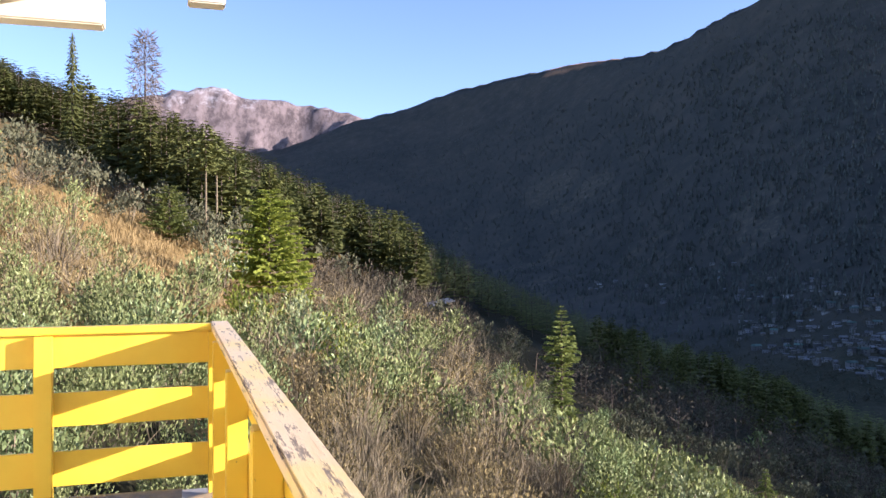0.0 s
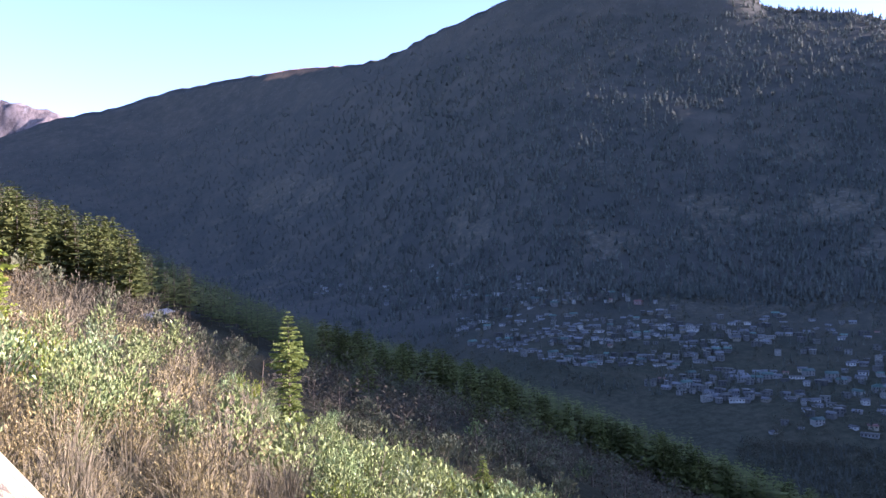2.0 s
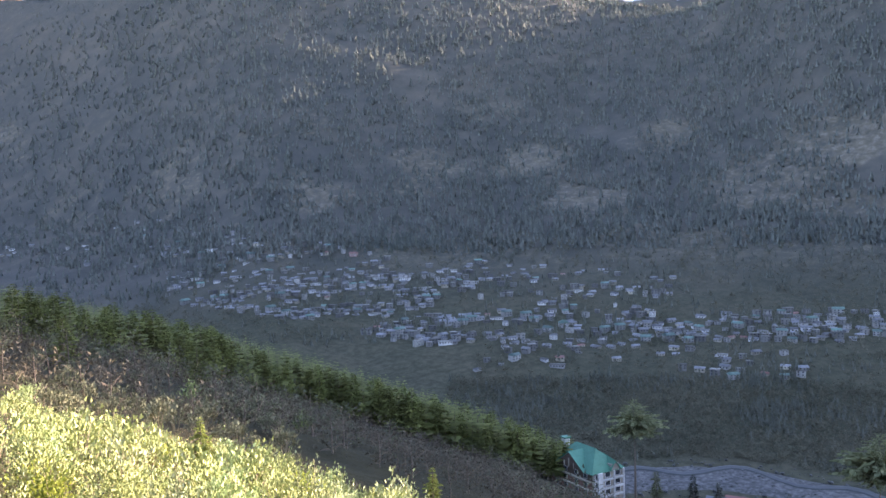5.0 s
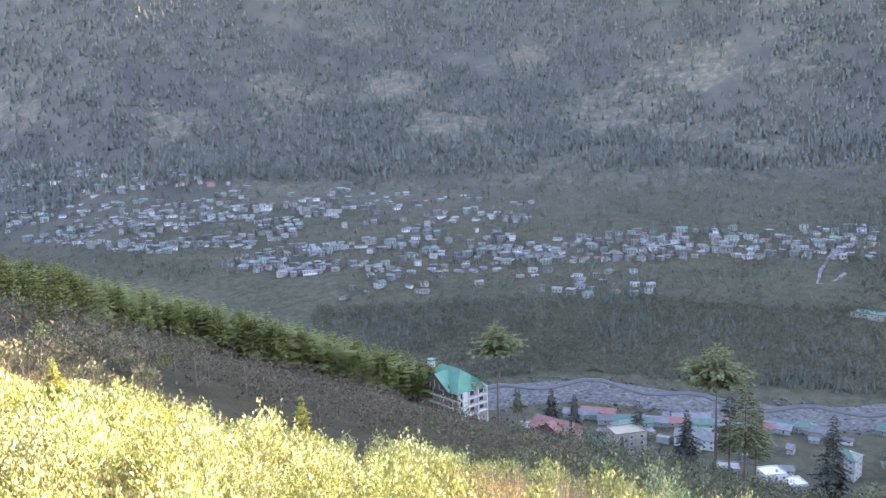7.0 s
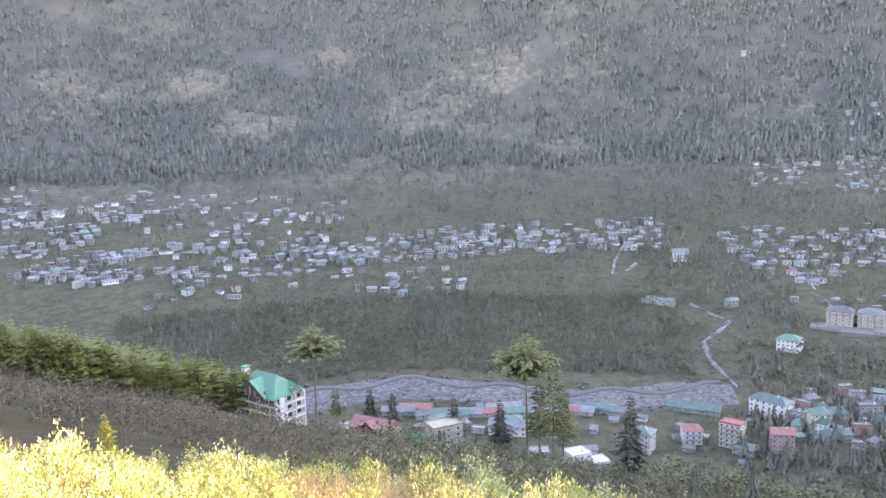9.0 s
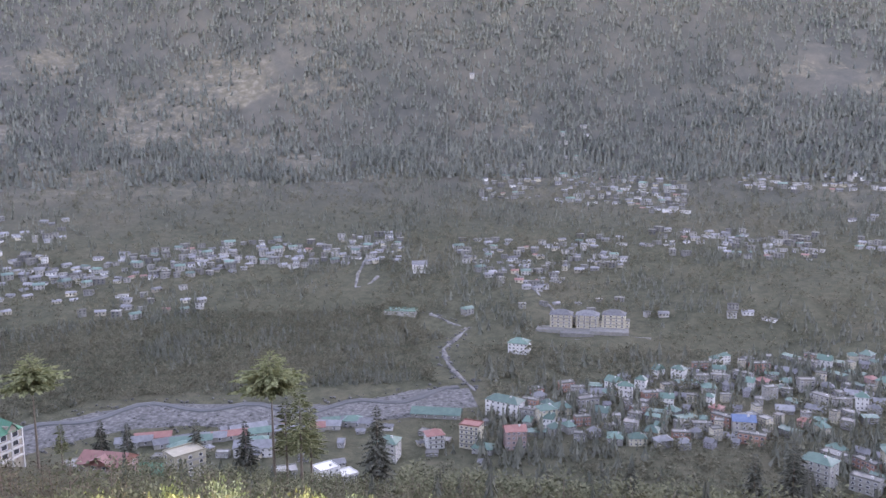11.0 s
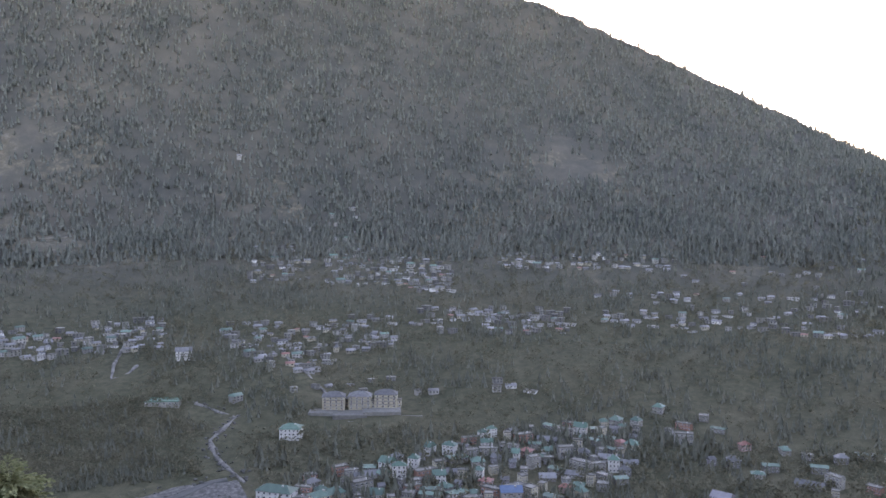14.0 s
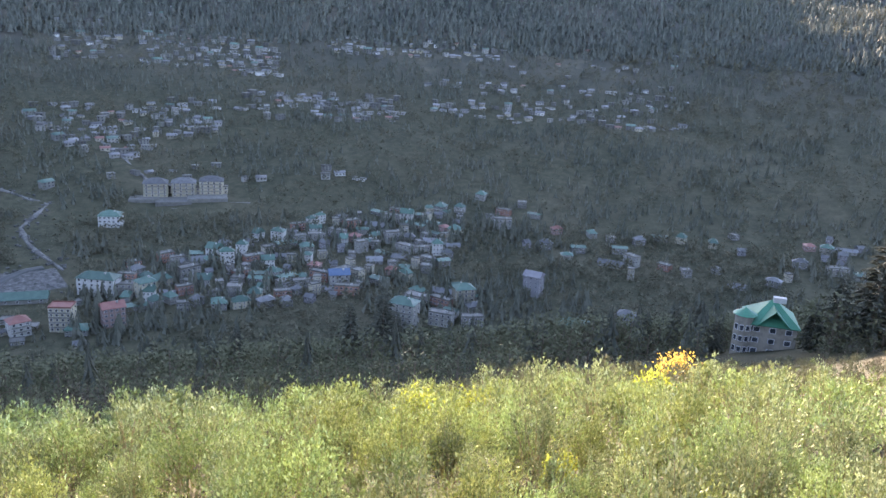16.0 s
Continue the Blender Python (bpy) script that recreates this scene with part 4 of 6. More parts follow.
# -- brown and green trees on the shaded slope below --
kinds_slope = [broadleaf(g, 6.5, 2.8, 11, 11, 0.45, 0.1, True), broadleaf(g, 5.5, 2.6, 12, 12, 0.36, 0.1, True), broadleaf(g, 7.5, 2.8, 11, 11, 0.45, 0.1, True),
               broadleaf(g, 11, 4.2, 16, 12, 0.85, 0.15, True), jagged(g, 14, 3.0, 6, 6)]
slope_spots, grid = [], set()
for _ in range(6600):
    a = 7 + 133 * g.rand()
    r = 75 + 460 * g.rand() ** 1.2
    p = polar(a, r)
    if p.z < -200 or a < 47 and r > table(WOOD_NEAR, a) + 4 or 43 < a < 82 and r > 515:
        continue
    if a > 112 and r < 175 or 125 < a < 132.5 and 170 < r < 226 or 44 < a < 50.5 and 180 < r < 312 or 53 < a < 62 and 250 < r < 440:
        continue
    far_down = a > 55 and r > 190
    w = 8.0 if far_down else 5.8
    c = (int(p.x // w), int(p.y // w), w)
    if c in grid:
        continue
    grid.add(c)
    dry = fbm(p.x / 60, p.y / 60, 41.0, 3) + (0.25 if a < 55 else -0.1) + 0.3 * (g.rand() - 0.5)
    if far_down:
        k, size = (4 if g.rand() < 0.14 else 3), (0.75 + 0.5 * g.rand()) * (1.0 if r < 430 else 0.75)
    else:
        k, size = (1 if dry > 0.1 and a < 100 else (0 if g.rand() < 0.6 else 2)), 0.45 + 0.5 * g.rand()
    if 50 < a < 75 and r > 140:
        size *= 0.6
    slope_spots.append((p.x, p.y, p.z - 0.3, g.rand() * 6.28, size, k))
scatter("slope_trees", kinds_slope, slope_spots, [(BARK, SHADE_LEAF), (BARK, SHADE_SCRUB), (BARK, SHADE_LEAF), (BARK, SHADE_LEAF), (BARK, FARWOOD)], "bare brown and dull green trees on the shaded slope", "trees")


# ---- woods across the valley ----
g = np.random.RandomState(23)
far_cedars = [jagged(g, hh, rr, 3, 4) for hh, rr in ((17, 4.4), (20, 4.8), (14, 4.0))]
far_round = [(NOTHING, broadleaf(g, hh, rr, 4, 5, 3.0, 0.15, True)[1]) for hh, rr in ((10, 4.4), (8, 4.0))]
tiny_cedars = [jagged(g, hh, rr, 3, 3) for hh, rr in ((17, 4.8), (21, 5.2))]
TOWN_TOP = [(18, -1.5), (22.7, -1.8), (29, -2.8), (34.6, -4.3), (40, -4.6), (52, -5.6), (56, -6.7), (67, -7.2), (73.5, -7.8)]
TOWN_FOOT = [(18, -6.4), (22, -6.9), (29, -8.4), (35.4, -10.1), (45.4, -11.0), (52, -10.4), (65, -9.9), (73.5, -9.2)]


def in_far_town(a, el):
    return 14 < a < 74 and table(TOWN_FOOT, a) - 0.1 < el < table(TOWN_TOP, a) + 0.3


def on_river(a, r):
    mid = 578 + 14 * math.sin(a * 0.25)
    return 47 < a < 80 and abs(r - mid) < 36


# bare lines through the woods: azimuth, elevation
STREAM = [(80.2, -18.3), (78.8, -17.2), (78.2, -16.4), (77.9, -15.6), (79.6, -14.1), (78.4, -13.7), (77.0, -13.2)]
TRACK_A = [(72.6, -9.2), (72.0, -10.2), (71.8, -11.2), (72.9, -11.0), (73.4, -10.4)]
TRACK_B = [(83.0, -10.4), (84.5, -11.6), (85.6, -12.8), (86.0, -13.6)]


def line(rows):
    return [where(a, e, 560) for a, e in rows]


cleared = []
for rows in (STREAM, TRACK_A, TRACK_B):
    pts = line(rows)
    for p, q in zip(pts, pts[1:]):
        n = max(1, int((q - p).length / 10))
        cleared += [(*p.lerp(q, i / n).xy,) for i in range(n + 1)]
cleared += [(*polar(a, 775).xy,) for a in np.arange(86, 92, 0.6)] + [(*polar(a, 745).xy,) for a in np.arange(86, 92, 0.6)]
cleared = np.array(cleared)


def open_ground(p):
    """On a bare line, or close before it on the balcony's side."""
    back = p.xy.normalized()
    return any(((cleared - (p.xy + back * k)) ** 2).sum(1).min() < 120 for k in (0, 14, 28))


wood_spots = []


def grow(count, a0, a1, r0, r1, size):
    for _ in range(count):
        a = a0 + (a1 - a0) * g.rand()
        r = math.sqrt(r0 * r0 + (r1 * r1 - r0 * r0) * g.rand())
        p = polar(a, r)
        el = math.degrees(math.atan2(p.z, r))
        if on_river(a, r) or 70 < a < 93 and r > 560 and open_ground(p):
            continue
        keep = 1.0
        if in_far_town(a, el):
            keep = 0.6
        elif a > 74:
            keep = 0.95 if fbm(p.x / 160, p.y / 160, 61.0, 3) > -0.25 else 0.55
            if r < 720:
                keep *= 0.75
        if g.rand() > keep:
            continue
        pine = fbm(p.x / 120, p.y / 120, 51.0, 3) + 0.25 * g.normal() > (0.05 if size > 0.5 else 0.32)
        wood_spots.append((p.x, p.y, p.z - 0.5, g.rand() * 6.28, size * (0.7 + 0.6 * g.rand()), g.randint(3) if pine else 3 + g.randint(2)))


grow(7000, 38, 78, 618, 800, 0.42)
grow(900, 40, 78, 790, 960, 0.5)
grow(3600, 76, 134, 440, 720, 0.45)
grow(3000, 80, 136, 430, 700, 0.68)
grow(1300, 120, 138, 1000, 1900, 0.9)
grow(9000, 74, 138, 720, 1400, 0.6)
grow(5200, 12, 76, 930, 1400, 0.55)
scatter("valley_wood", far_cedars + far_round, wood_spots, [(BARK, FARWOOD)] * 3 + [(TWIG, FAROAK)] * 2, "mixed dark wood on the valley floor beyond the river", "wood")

ridge_spots = []
for _ in range(42000):
    a = -12 + 150 * g.rand()
    dist = table(RIDGE, a, 2)
    u = g.rand()
    r = 1330 + (dist - 1330) * u
    p = polar(a, r)
    if u < 0.93 and fbm(p.x / 260, p.y / 260, 71.0, 5) < (-0.6 if a < 62 else -0.7) + 0.12 * g.normal() or p.z < -110 and g.rand() < 0.6:
        continue
    if in_clearing(p) and g.rand() < 0.75:
        continue
    ridge_spots.append((p.x, p.y, p.z - 1, g.rand() * 6.28, (0.6 + 0.5 * g.rand()) * (1.0 if a > 12 else 0.75) * (0.5 if a < 38 and u > 0.88 else 1.0), g.randint(2)))
for _ in range(1100):
    a = -11 + 75 * g.rand()
    dist = table(RIDGE, a, 2)
    p = polar(a, dist * (1 - 0.012 * g.rand()))
    big = 1.0 if 38 < a < 56 else 0.3
    ridge_spots.append((p.x, p.y, p.z - 1, g.rand() * 6.28, big * (0.55 + 0.6 * g.rand()), g.randint(2)))
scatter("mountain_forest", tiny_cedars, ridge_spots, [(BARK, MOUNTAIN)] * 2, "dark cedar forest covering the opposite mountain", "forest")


# ---- balcony: the rail meets at a corner, one arm runs back past the eye ----
def box_bm(bm, at, size, bevel=0.0):
    """A box in a bmesh; at: a pose or a centre."""
    m = at if isinstance(at, Matrix) else Matrix.Translation(at)
    made = bmesh.ops.create_cube(bm, size=1, matrix=m @ Matrix.Diagonal((*size, 1)))
    if bevel:
        edges = {e for v in made["verts"] for e in v.link_edges}
        bmesh.ops.bevel(bm, geom=list(edges), offset=bevel, segments=2, affect="EDGES")


def part(name, bm, material, parent, label=""):
    """Links a bmesh as one mesh object under a thing or a part."""
    me = bpy.data.meshes.new(name)
    bm.to_mesh(me)
    bm.free()
    me.materials.append(material)
    ob = new(name, me)
    ob.parent = parent
    return tagged(ob, label)


def box_part(name, at, size, material, parent, label="", bevel=0.0):
    bm = bmesh.new()
    box_bm(bm, at, size, bevel)
    return part(name, bm, material, parent, label)


DECK_Z, CAP_Z = -1.50, -0.45
corner = Vector((-1.395, 5.10, 0))
BACK = Vector((0.31, -0.951, 0)).normalized()      # along the long arm, towards the eye and past it
LEFT = Vector((-0.951, -0.31, 0)).normalized()     # along the short arm
YAW_LONG, YAW_SHORT = math.degrees(math.atan2(-BACK.x, BACK.y)), math.degrees(math.atan2(LEFT.y, LEFT.x))


def along(way, s, z, off=0.0, up=0.0):
    """A pose on an arm of the rail: s metres from the corner, off towards the deck, its y axis along the arm."""
    side = LEFT if way is BACK else BACK
    p = corner + way * s + side * off
    yaw = math.degrees(math.atan2(-way.x, way.y))
    return pose(p.x, p.y, z + up, 0, 0, yaw)


railing = tagged(new("railing"), "bright yellow painted wooden balcony railing with a worn cap rail", "railing")
box_part("cap_rail", along(BACK, 3.45, CAP_Z - 0.022, -0.028), (0.108, 7.1, 0.045), M_cap, railing, "peeling sun-bleached yellow cap rail", 0.006)
box_part("cap_rail", along(LEFT, 1.12, CAP_Z - 0.024), (0.10, 2.30, 0.042), M_yellow, railing, "", 0.006)
for way, length, start in ((BACK, 7.0, 0.06), (LEFT, 2.30, -0.03)):
    for top, bot in ((-0.50, -0.69), (-0.835, -1.03), (-1.175, -1.375)):
        box_part("board", along(way, length / 2 + start, (top + bot) / 2, -0.055 if way is BACK else -0.005), (0.022, length - 0.06, top - bot), M_yellow, railing, "", 0.003)
box_part("post", along(BACK, 0.02, (-0.5 + DECK_Z) / 2, 0.0), (0.085, 0.085, -0.5 - DECK_Z), M_yellow, railing, "", 0.004)
for s in (0.62, 1.75, 2.9, 4.05, 5.2, 6.35):
    box_part("post", along(BACK, s, (-0.5 + DECK_Z) / 2, 0.0), (0.085, 0.095, -0.5 - DECK_Z), M_yellow, railing, "", 0.004)
for s in (0.95, 2.15):
    box_part("post", along(LEFT, s, (-0.5 + DECK_Z) / 2, 0.055), (0.085, 0.095, -0.5 - DECK_Z), M_yellow, railing, "", 0.004)

bm = bmesh.new()
p = corner + BACK * 3.3 + LEFT * 1.12
box_bm(bm, pose(p.x, p.y, DECK_Z - 0.11, 0, 0, YAW_LONG), (2.45, 7.0, 0.2), 0.01)
deck = part("floor", bm, M_deck, None)
tagged(deck, "grey concrete balcony floor", "floor", kind="structure")

# the house that carries the balcony: walls below and beside, roof edge above
house = tagged(new("guest_house"), "cream painted guest house with a projecting roof edge", "house")
p = corner + BACK * 4.2 + LEFT * 3.6
bottom = height(p.x, p.y) - 4
box_part("wall", pose(p.x, p.y, (bottom + 1.1) / 2, 0, 0, YAW_LONG), (2.4, 8.2, 1.1 - bottom), M_cream, house)
p = corner + BACK * 4.4 + LEFT * 1.6
box_part("wall", pose(p.x, p.y, (bottom + DECK_Z - 0.22) / 2, 0, 0, YAW_LONG), (1.6, 6.0, DECK_Z - 0.22 - bottom), M_cream, house)
p = Vector((-0.97, 3.7, 0)) + BACK * 3.5 + LEFT * 2.2
box_part("roof", pose(p.x, p.y, 1.19, 0, 0, YAW_LONG), (4.4, 7.0, 0.16), M_cream, house, "", 0.01)
p = Vector((-1.22, 3.0, 0)) + LEFT * 0.9
box_part("eave_beam", pose(p.x, p.y, 0.85, 0, 0, YAW_SHORT), (1.8, 0.10, 0.11), M_cream, house, "", 0.006)
box_part("eave_bracket", pose(-0.985, 3.47, 1.062, 0, 0, YAW_SHORT), (0.15, 0.10, 0.10), M_cream, house, "", 0.006)
box_part("eave_beam", pose(p.x - 0.0, p.y - 0.13, 0.99, 0, 0, YAW_SHORT), (1.78, 0.22, 0.15), M_cream, house, "", 0.006)

bm = bmesh.new()
p = corner + LEFT * 0.62 + BACK * 0.13
bmesh.ops.create_cone(bm, cap_ends=True, segments=16, radius1=0.045, radius2=0.045, depth=0.85, matrix=pose(p.x, p.y, DECK_Z + 0.045, 90, 0, YAW_SHORT + 90 - 2))
ob = part("pipe", bm, M_pipe, None)
tagged(ob, "dark grey plastic pipe lying on the balcony floor", "pipe")
bm = bmesh.new()
p = corner + LEFT * 0.13 + BACK * 0.30
box_bm(bm, pose(p.x, p.y, DECK_Z + 0.04, 0, 6, YAW_SHORT + 8), (0.26, 0.12, 0.05), 0.005)
ob = part("offcut", bm, M_wood, None)
tagged(ob, "pale wooden offcut lying on the balcony floor", "wood offcut")

# ---- houses ----
WINDOW = bpy.data.meshes.new("window")
bm = bmesh.new()
box_bm(bm, (0, -0.04, 0), (1.35, 0.10, 1.45))
inner = bmesh.ops.create_cube(bm, size=1, matrix=Matrix.Translation((0, -0.075, 0)) @ Matrix.Diagonal((1.12, 0.06, 1.22, 1)))
for f in {f for v in inner["verts"] for f in v.link_faces}:
    f.material_index = 1
bm.to_mesh(WINDOW)
bm.free()
WINDOW.materials.append(M_frame)
WINDOW.materials.append(M_glass)
STOREY = 3.0


def window(parent, x, y, z, turn=0.0, wide=1.0, high=1.0):
    ob = new("window", WINDOW)
    ob.parent = parent
    ob.matrix_basis = pose(x, y, z, 0, 0, turn) @ Matrix.Diagonal((wide, 1, high, 1))
    return ob


def roof_bm(kind, w, d, z, rise, over=0.7, thick=0.18):
    """A sheet roof: gable along x, hip, or a flat slab with a parapet."""
    bm = bmesh.new()
    W, D = w / 2 + over, d / 2 + over
    if kind == "flat":
        box_bm(bm, (0, 0, z + 0.1), (w + 0.5, d + 0.5, 0.2))
        for x, y, a, b in ((0, d / 2, w, 0.2), (0, -d / 2, w, 0.2), (w / 2, 0, 0.2, d - 0.2), (-w / 2, 0, 0.2, d - 0.2)):
            box_bm(bm, (x, y, z + 0.55), (a, b, 0.7))
        return bm
    inset = W if kind == "gable" else max(0.3, W - D * 0.9)
    base = [bm.verts.new(c) for c in ((-W, -D, z - 0.1), (W, -D, z - 0.1), (W, D, z - 0.1), (-W, D, z - 0.1))]
    ridge = [bm.verts.new((-inset, 0, z + rise)), bm.verts.new((inset, 0, z + rise))]
    faces = [bm.faces.new(c) for c in ((base[0], base[1], ridge[1], ridge[0]), (base[2], base[3], ridge[0], ridge[1]),
                                        (base[1], base[2], ridge[1]), (base[3], base[0], ridge[0]))]
    bm.normal_update()
    bmesh.ops.solidify(bm, geom=faces, thickness=thick)
    bmesh.ops.recalc_face_normals(bm, faces=bm.faces)
    return bm


def building(w, d, floors, roof, wall, cover, label, across=3, deep=0, balcony=False, tank=False, group="", rise=None, category="house", name="house", gable_front=False):
    """A block with its storeys, windows and roof; its front looks along -y."""
    root = tagged(new(name), label, category, group)
    h = floors * STOREY
    box_part("wall", (0, 0, h / 2 - 3), (w, d, h + 6), wall, root)
    rise = rise or 0.28 * d
    bm = roof_bm(roof, w, d, h, rise)
    part("roof", bm, cover, root)
    if roof == "gable":
        bm = bmesh.new()
        for sx in (-1, 1):
            vs = [bm.verts.new((sx * (w / 2 - o), y, z)) for o in (0, 0.3) for y, z in ((-d / 2, h - 0.02), (d / 2, h - 0.02), (0, h + rise - 0.3))]
            for f in ((0, 1, 2), (3, 5, 4), (0, 3, 4, 1), (1, 4, 5, 2), (2, 5, 3, 0)):
                bm.faces.new([vs[i] for i in f])
        bmesh.ops.recalc_face_normals(bm, faces=bm.faces)
        part("gable", bm, wall, root)
    if gable_front:
        bm = bmesh.new()
        gw, gd = w * 0.36, d * 0.5 + 1.2
        vs = [bm.verts.new(c) for c in ((-gw, -gd, h - 0.2), (gw, -gd, h - 0.2), (0, -gd, h + rise * 0.85), (-gw, 0, h - 0.2), (gw, 0, h - 0.2), (0, 0, h + rise * 0.85))]
        fs = [bm.faces.new([vs[i] for i in f]) for f in ((0, 2, 5, 3), (2, 1, 4, 5))]
        bm.normal_update()
        bmesh.ops.solidify(bm, geom=fs, thickness=0.2)
        bmesh.ops.recalc_face_normals(bm, faces=bm.faces)
        part("gable_roof", bm, cover, root)
    for fl in range(floors):
        z = fl * STOREY + 1.6
        for i in range(across):
            window(root, w * ((i + 0.5) / across - 0.5), -d / 2, z, 0, min(1.25, 0.6 * w / across / 1.35), 1.0)
        for i in range(deep):
            y = d * ((i + 0.5) / deep - 0.5)
            window(root, w / 2, y, z, 90)
            window(root, -w / 2, y, z, -90)
        if balcony and fl:
            bm = bmesh.new()
            box_bm(bm, (0, -d / 2 - 0.6, fl * STOREY), (w * 0.92, 1.2, 0.18))
            box_bm(bm, (0, -d / 2 - 1.15, fl * STOREY + 0.5), (w * 0.92, 0.08, 0.85))
            part("balcony", bm, M_offwhite, root)
    if tank:
        top = h + (0.2 if roof == "flat" else rise * 0.55)
        bm = bmesh.new()
        bmesh.ops.create_cone(bm, cap_ends=True, segments=10, radius1=0.8, radius2=0.7, depth=1.5, matrix=Matrix.Translation((w * 0.2, -d * 0.1, top + 0.75)))
        part("water_tank", bm, M_white, root)
    return root


def put(ob, a, r=None, el=None, turn=0.0):
    """Sets a building on the ground, its front turned to the balcony and then by turn degrees."""
    p = polar(a, r) if r else where(a, el, 130)
    ob.matrix_basis = pose(p.x, p.y, p.z, 0, 0, -a + turn)
    return ob


# -- town houses: a few kinds, each repeated --
g = np.random.RandomState(5)
FAR = "houses of the town across the river"
far_types = [
    building(11, 9, 2, "flat", M_white, M_concrete, "white flat-roofed house in the far town", 3, 0, False, True, FAR),
    building(9, 8, 2, "gable", M_offwhite, M_greyroof, "pale house with a grey sheet roof", 3, 0, group=FAR),
    building(14, 10, 2, "hip", M_offwhite, M_tealroof, "pale house with a teal sheet roof", 4, 0, group=FAR),
    building(11, 9, 2, "flat", M_concrete, M_concrete, "bare concrete flat-roofed house", 3, 0, group=FAR),
    building(8, 7, 2, "gable", M_white, M_slateroof, "small white house with a slate roof", 2, 0, group=FAR),
    building(11, 9, 3, "flat", M_offwhite, M_offwhite, "three-storey pale house with a water tank", 3, 0, False, True, FAR),
    building(9, 8, 2, "hip", M_sand, M_greyroof, "sand-coloured house with a grey roof", 2, 0, group=FAR),
    building(13, 10, 2, "gable", M_pink, M_redroof, "pink house with a dull red roof", 3, 0, group=FAR),
    building(18, 10, 2, "flat", M_offwhite, M_offwhite, "wide pale building with rows of windows", 5, 0, group=FAR)]
far_weight = np.array([0.17, 0.17, 0.09, 0.14, 0.15, 0.11, 0.09, 0.03, 0.05])
used_types, taken = set(), []


def free(p, gap):
    return all((p.x - q[0]) ** 2 + (p.y - q[1]) ** 2 > gap * gap for q in taken)


def settle(types, weight, a, el, gap, spread=40, low=560, size=1.0):
    p = where(a, el, low)
    if not free(p, gap):
        return False
    k = g.choice(len(types), p=weight / weight.sum())
    m = pose(p.x, p.y, p.z, 0, 0, -a + g.uniform(-spread, spread)) @ Matrix.Diagonal((size * g.uniform(0.7, 1.25), size * g.uniform(0.75, 1.15), size * g.uniform(0.8, 1.4), 1))
    ob = types[k]
    if (id(types), k) in used_types:
        copy_thing(ob, m)
    else:
        ob.matrix_basis = m
        used_types.add((id(types), k))
    taken.append((p.x, p.y))
    return True


def town(types, weight, count, a0, a1, foot, top, gap, patch=110.0, seed=81.0, bar=-0.1, low=560, size=1.0):
    done, tries = 0, 0
    while done < count and tries < count * 30:
        tries += 1
        a = a0 + (a1 - a0) * g.rand()
        lo, hi = (table(foot, a), table(top, a)) if isinstance(foot, list) else (foot, top)
        el = lo + (hi - lo) * g.rand() ** 1.15
        q = polar(a, 1000 + 60 * el)
        if fbm(q.x / patch, q.y / patch + el * 0.35, seed, 3) < bar + 0.15 * g.normal():
            continue
        done += settle(types, weight, a, el, gap, low=low, size=size)


UPPER_TOP, UPPER_FOOT = [(85.8, -3.2), (88, -2.9), (94.3, -4.3)], [(85.8, -5.5), (90, -5.7), (94.3, -6.2)]
MID_TOP, MID_FOOT = [(78.8, -8.0), (90.3, -7.8)], [(78.8, -9.0), (81.6, -11.3), (85, -11.5), (87, -10.2), (90.3, -9.8)]
town(far_types, far_weight, 12, 20.5, 40, TOWN_FOOT, TOWN_TOP, 13, size=0.8)
town(far_types, far_weight, 9, 38, 53, TOWN_FOOT, TOWN_TOP, 14, size=0.8)
town(far_types, far_weight, 9, 51, 74, [(51, -10.2), (65, -9.7), (74, -9.2)], [(51, -8.3), (65, -8.0), (74, -7.8)], 13, bar=-0.5, size=0.85)
town(far_types, far_weight, 2, 86, 94, UPPER_FOOT, UPPER_TOP, 13, bar=-2, size=0.9)
town(far_types, far_weight, 4, 79, 90.3, MID_FOOT, MID_TOP, 13, bar=-2, size=0.9)
town(far_types, far_weight, 2, 91.6, 102.5, -8.9, -7.4, 13, bar=-2, size=0.9)

# the many small houses behind them, too far to tell apart


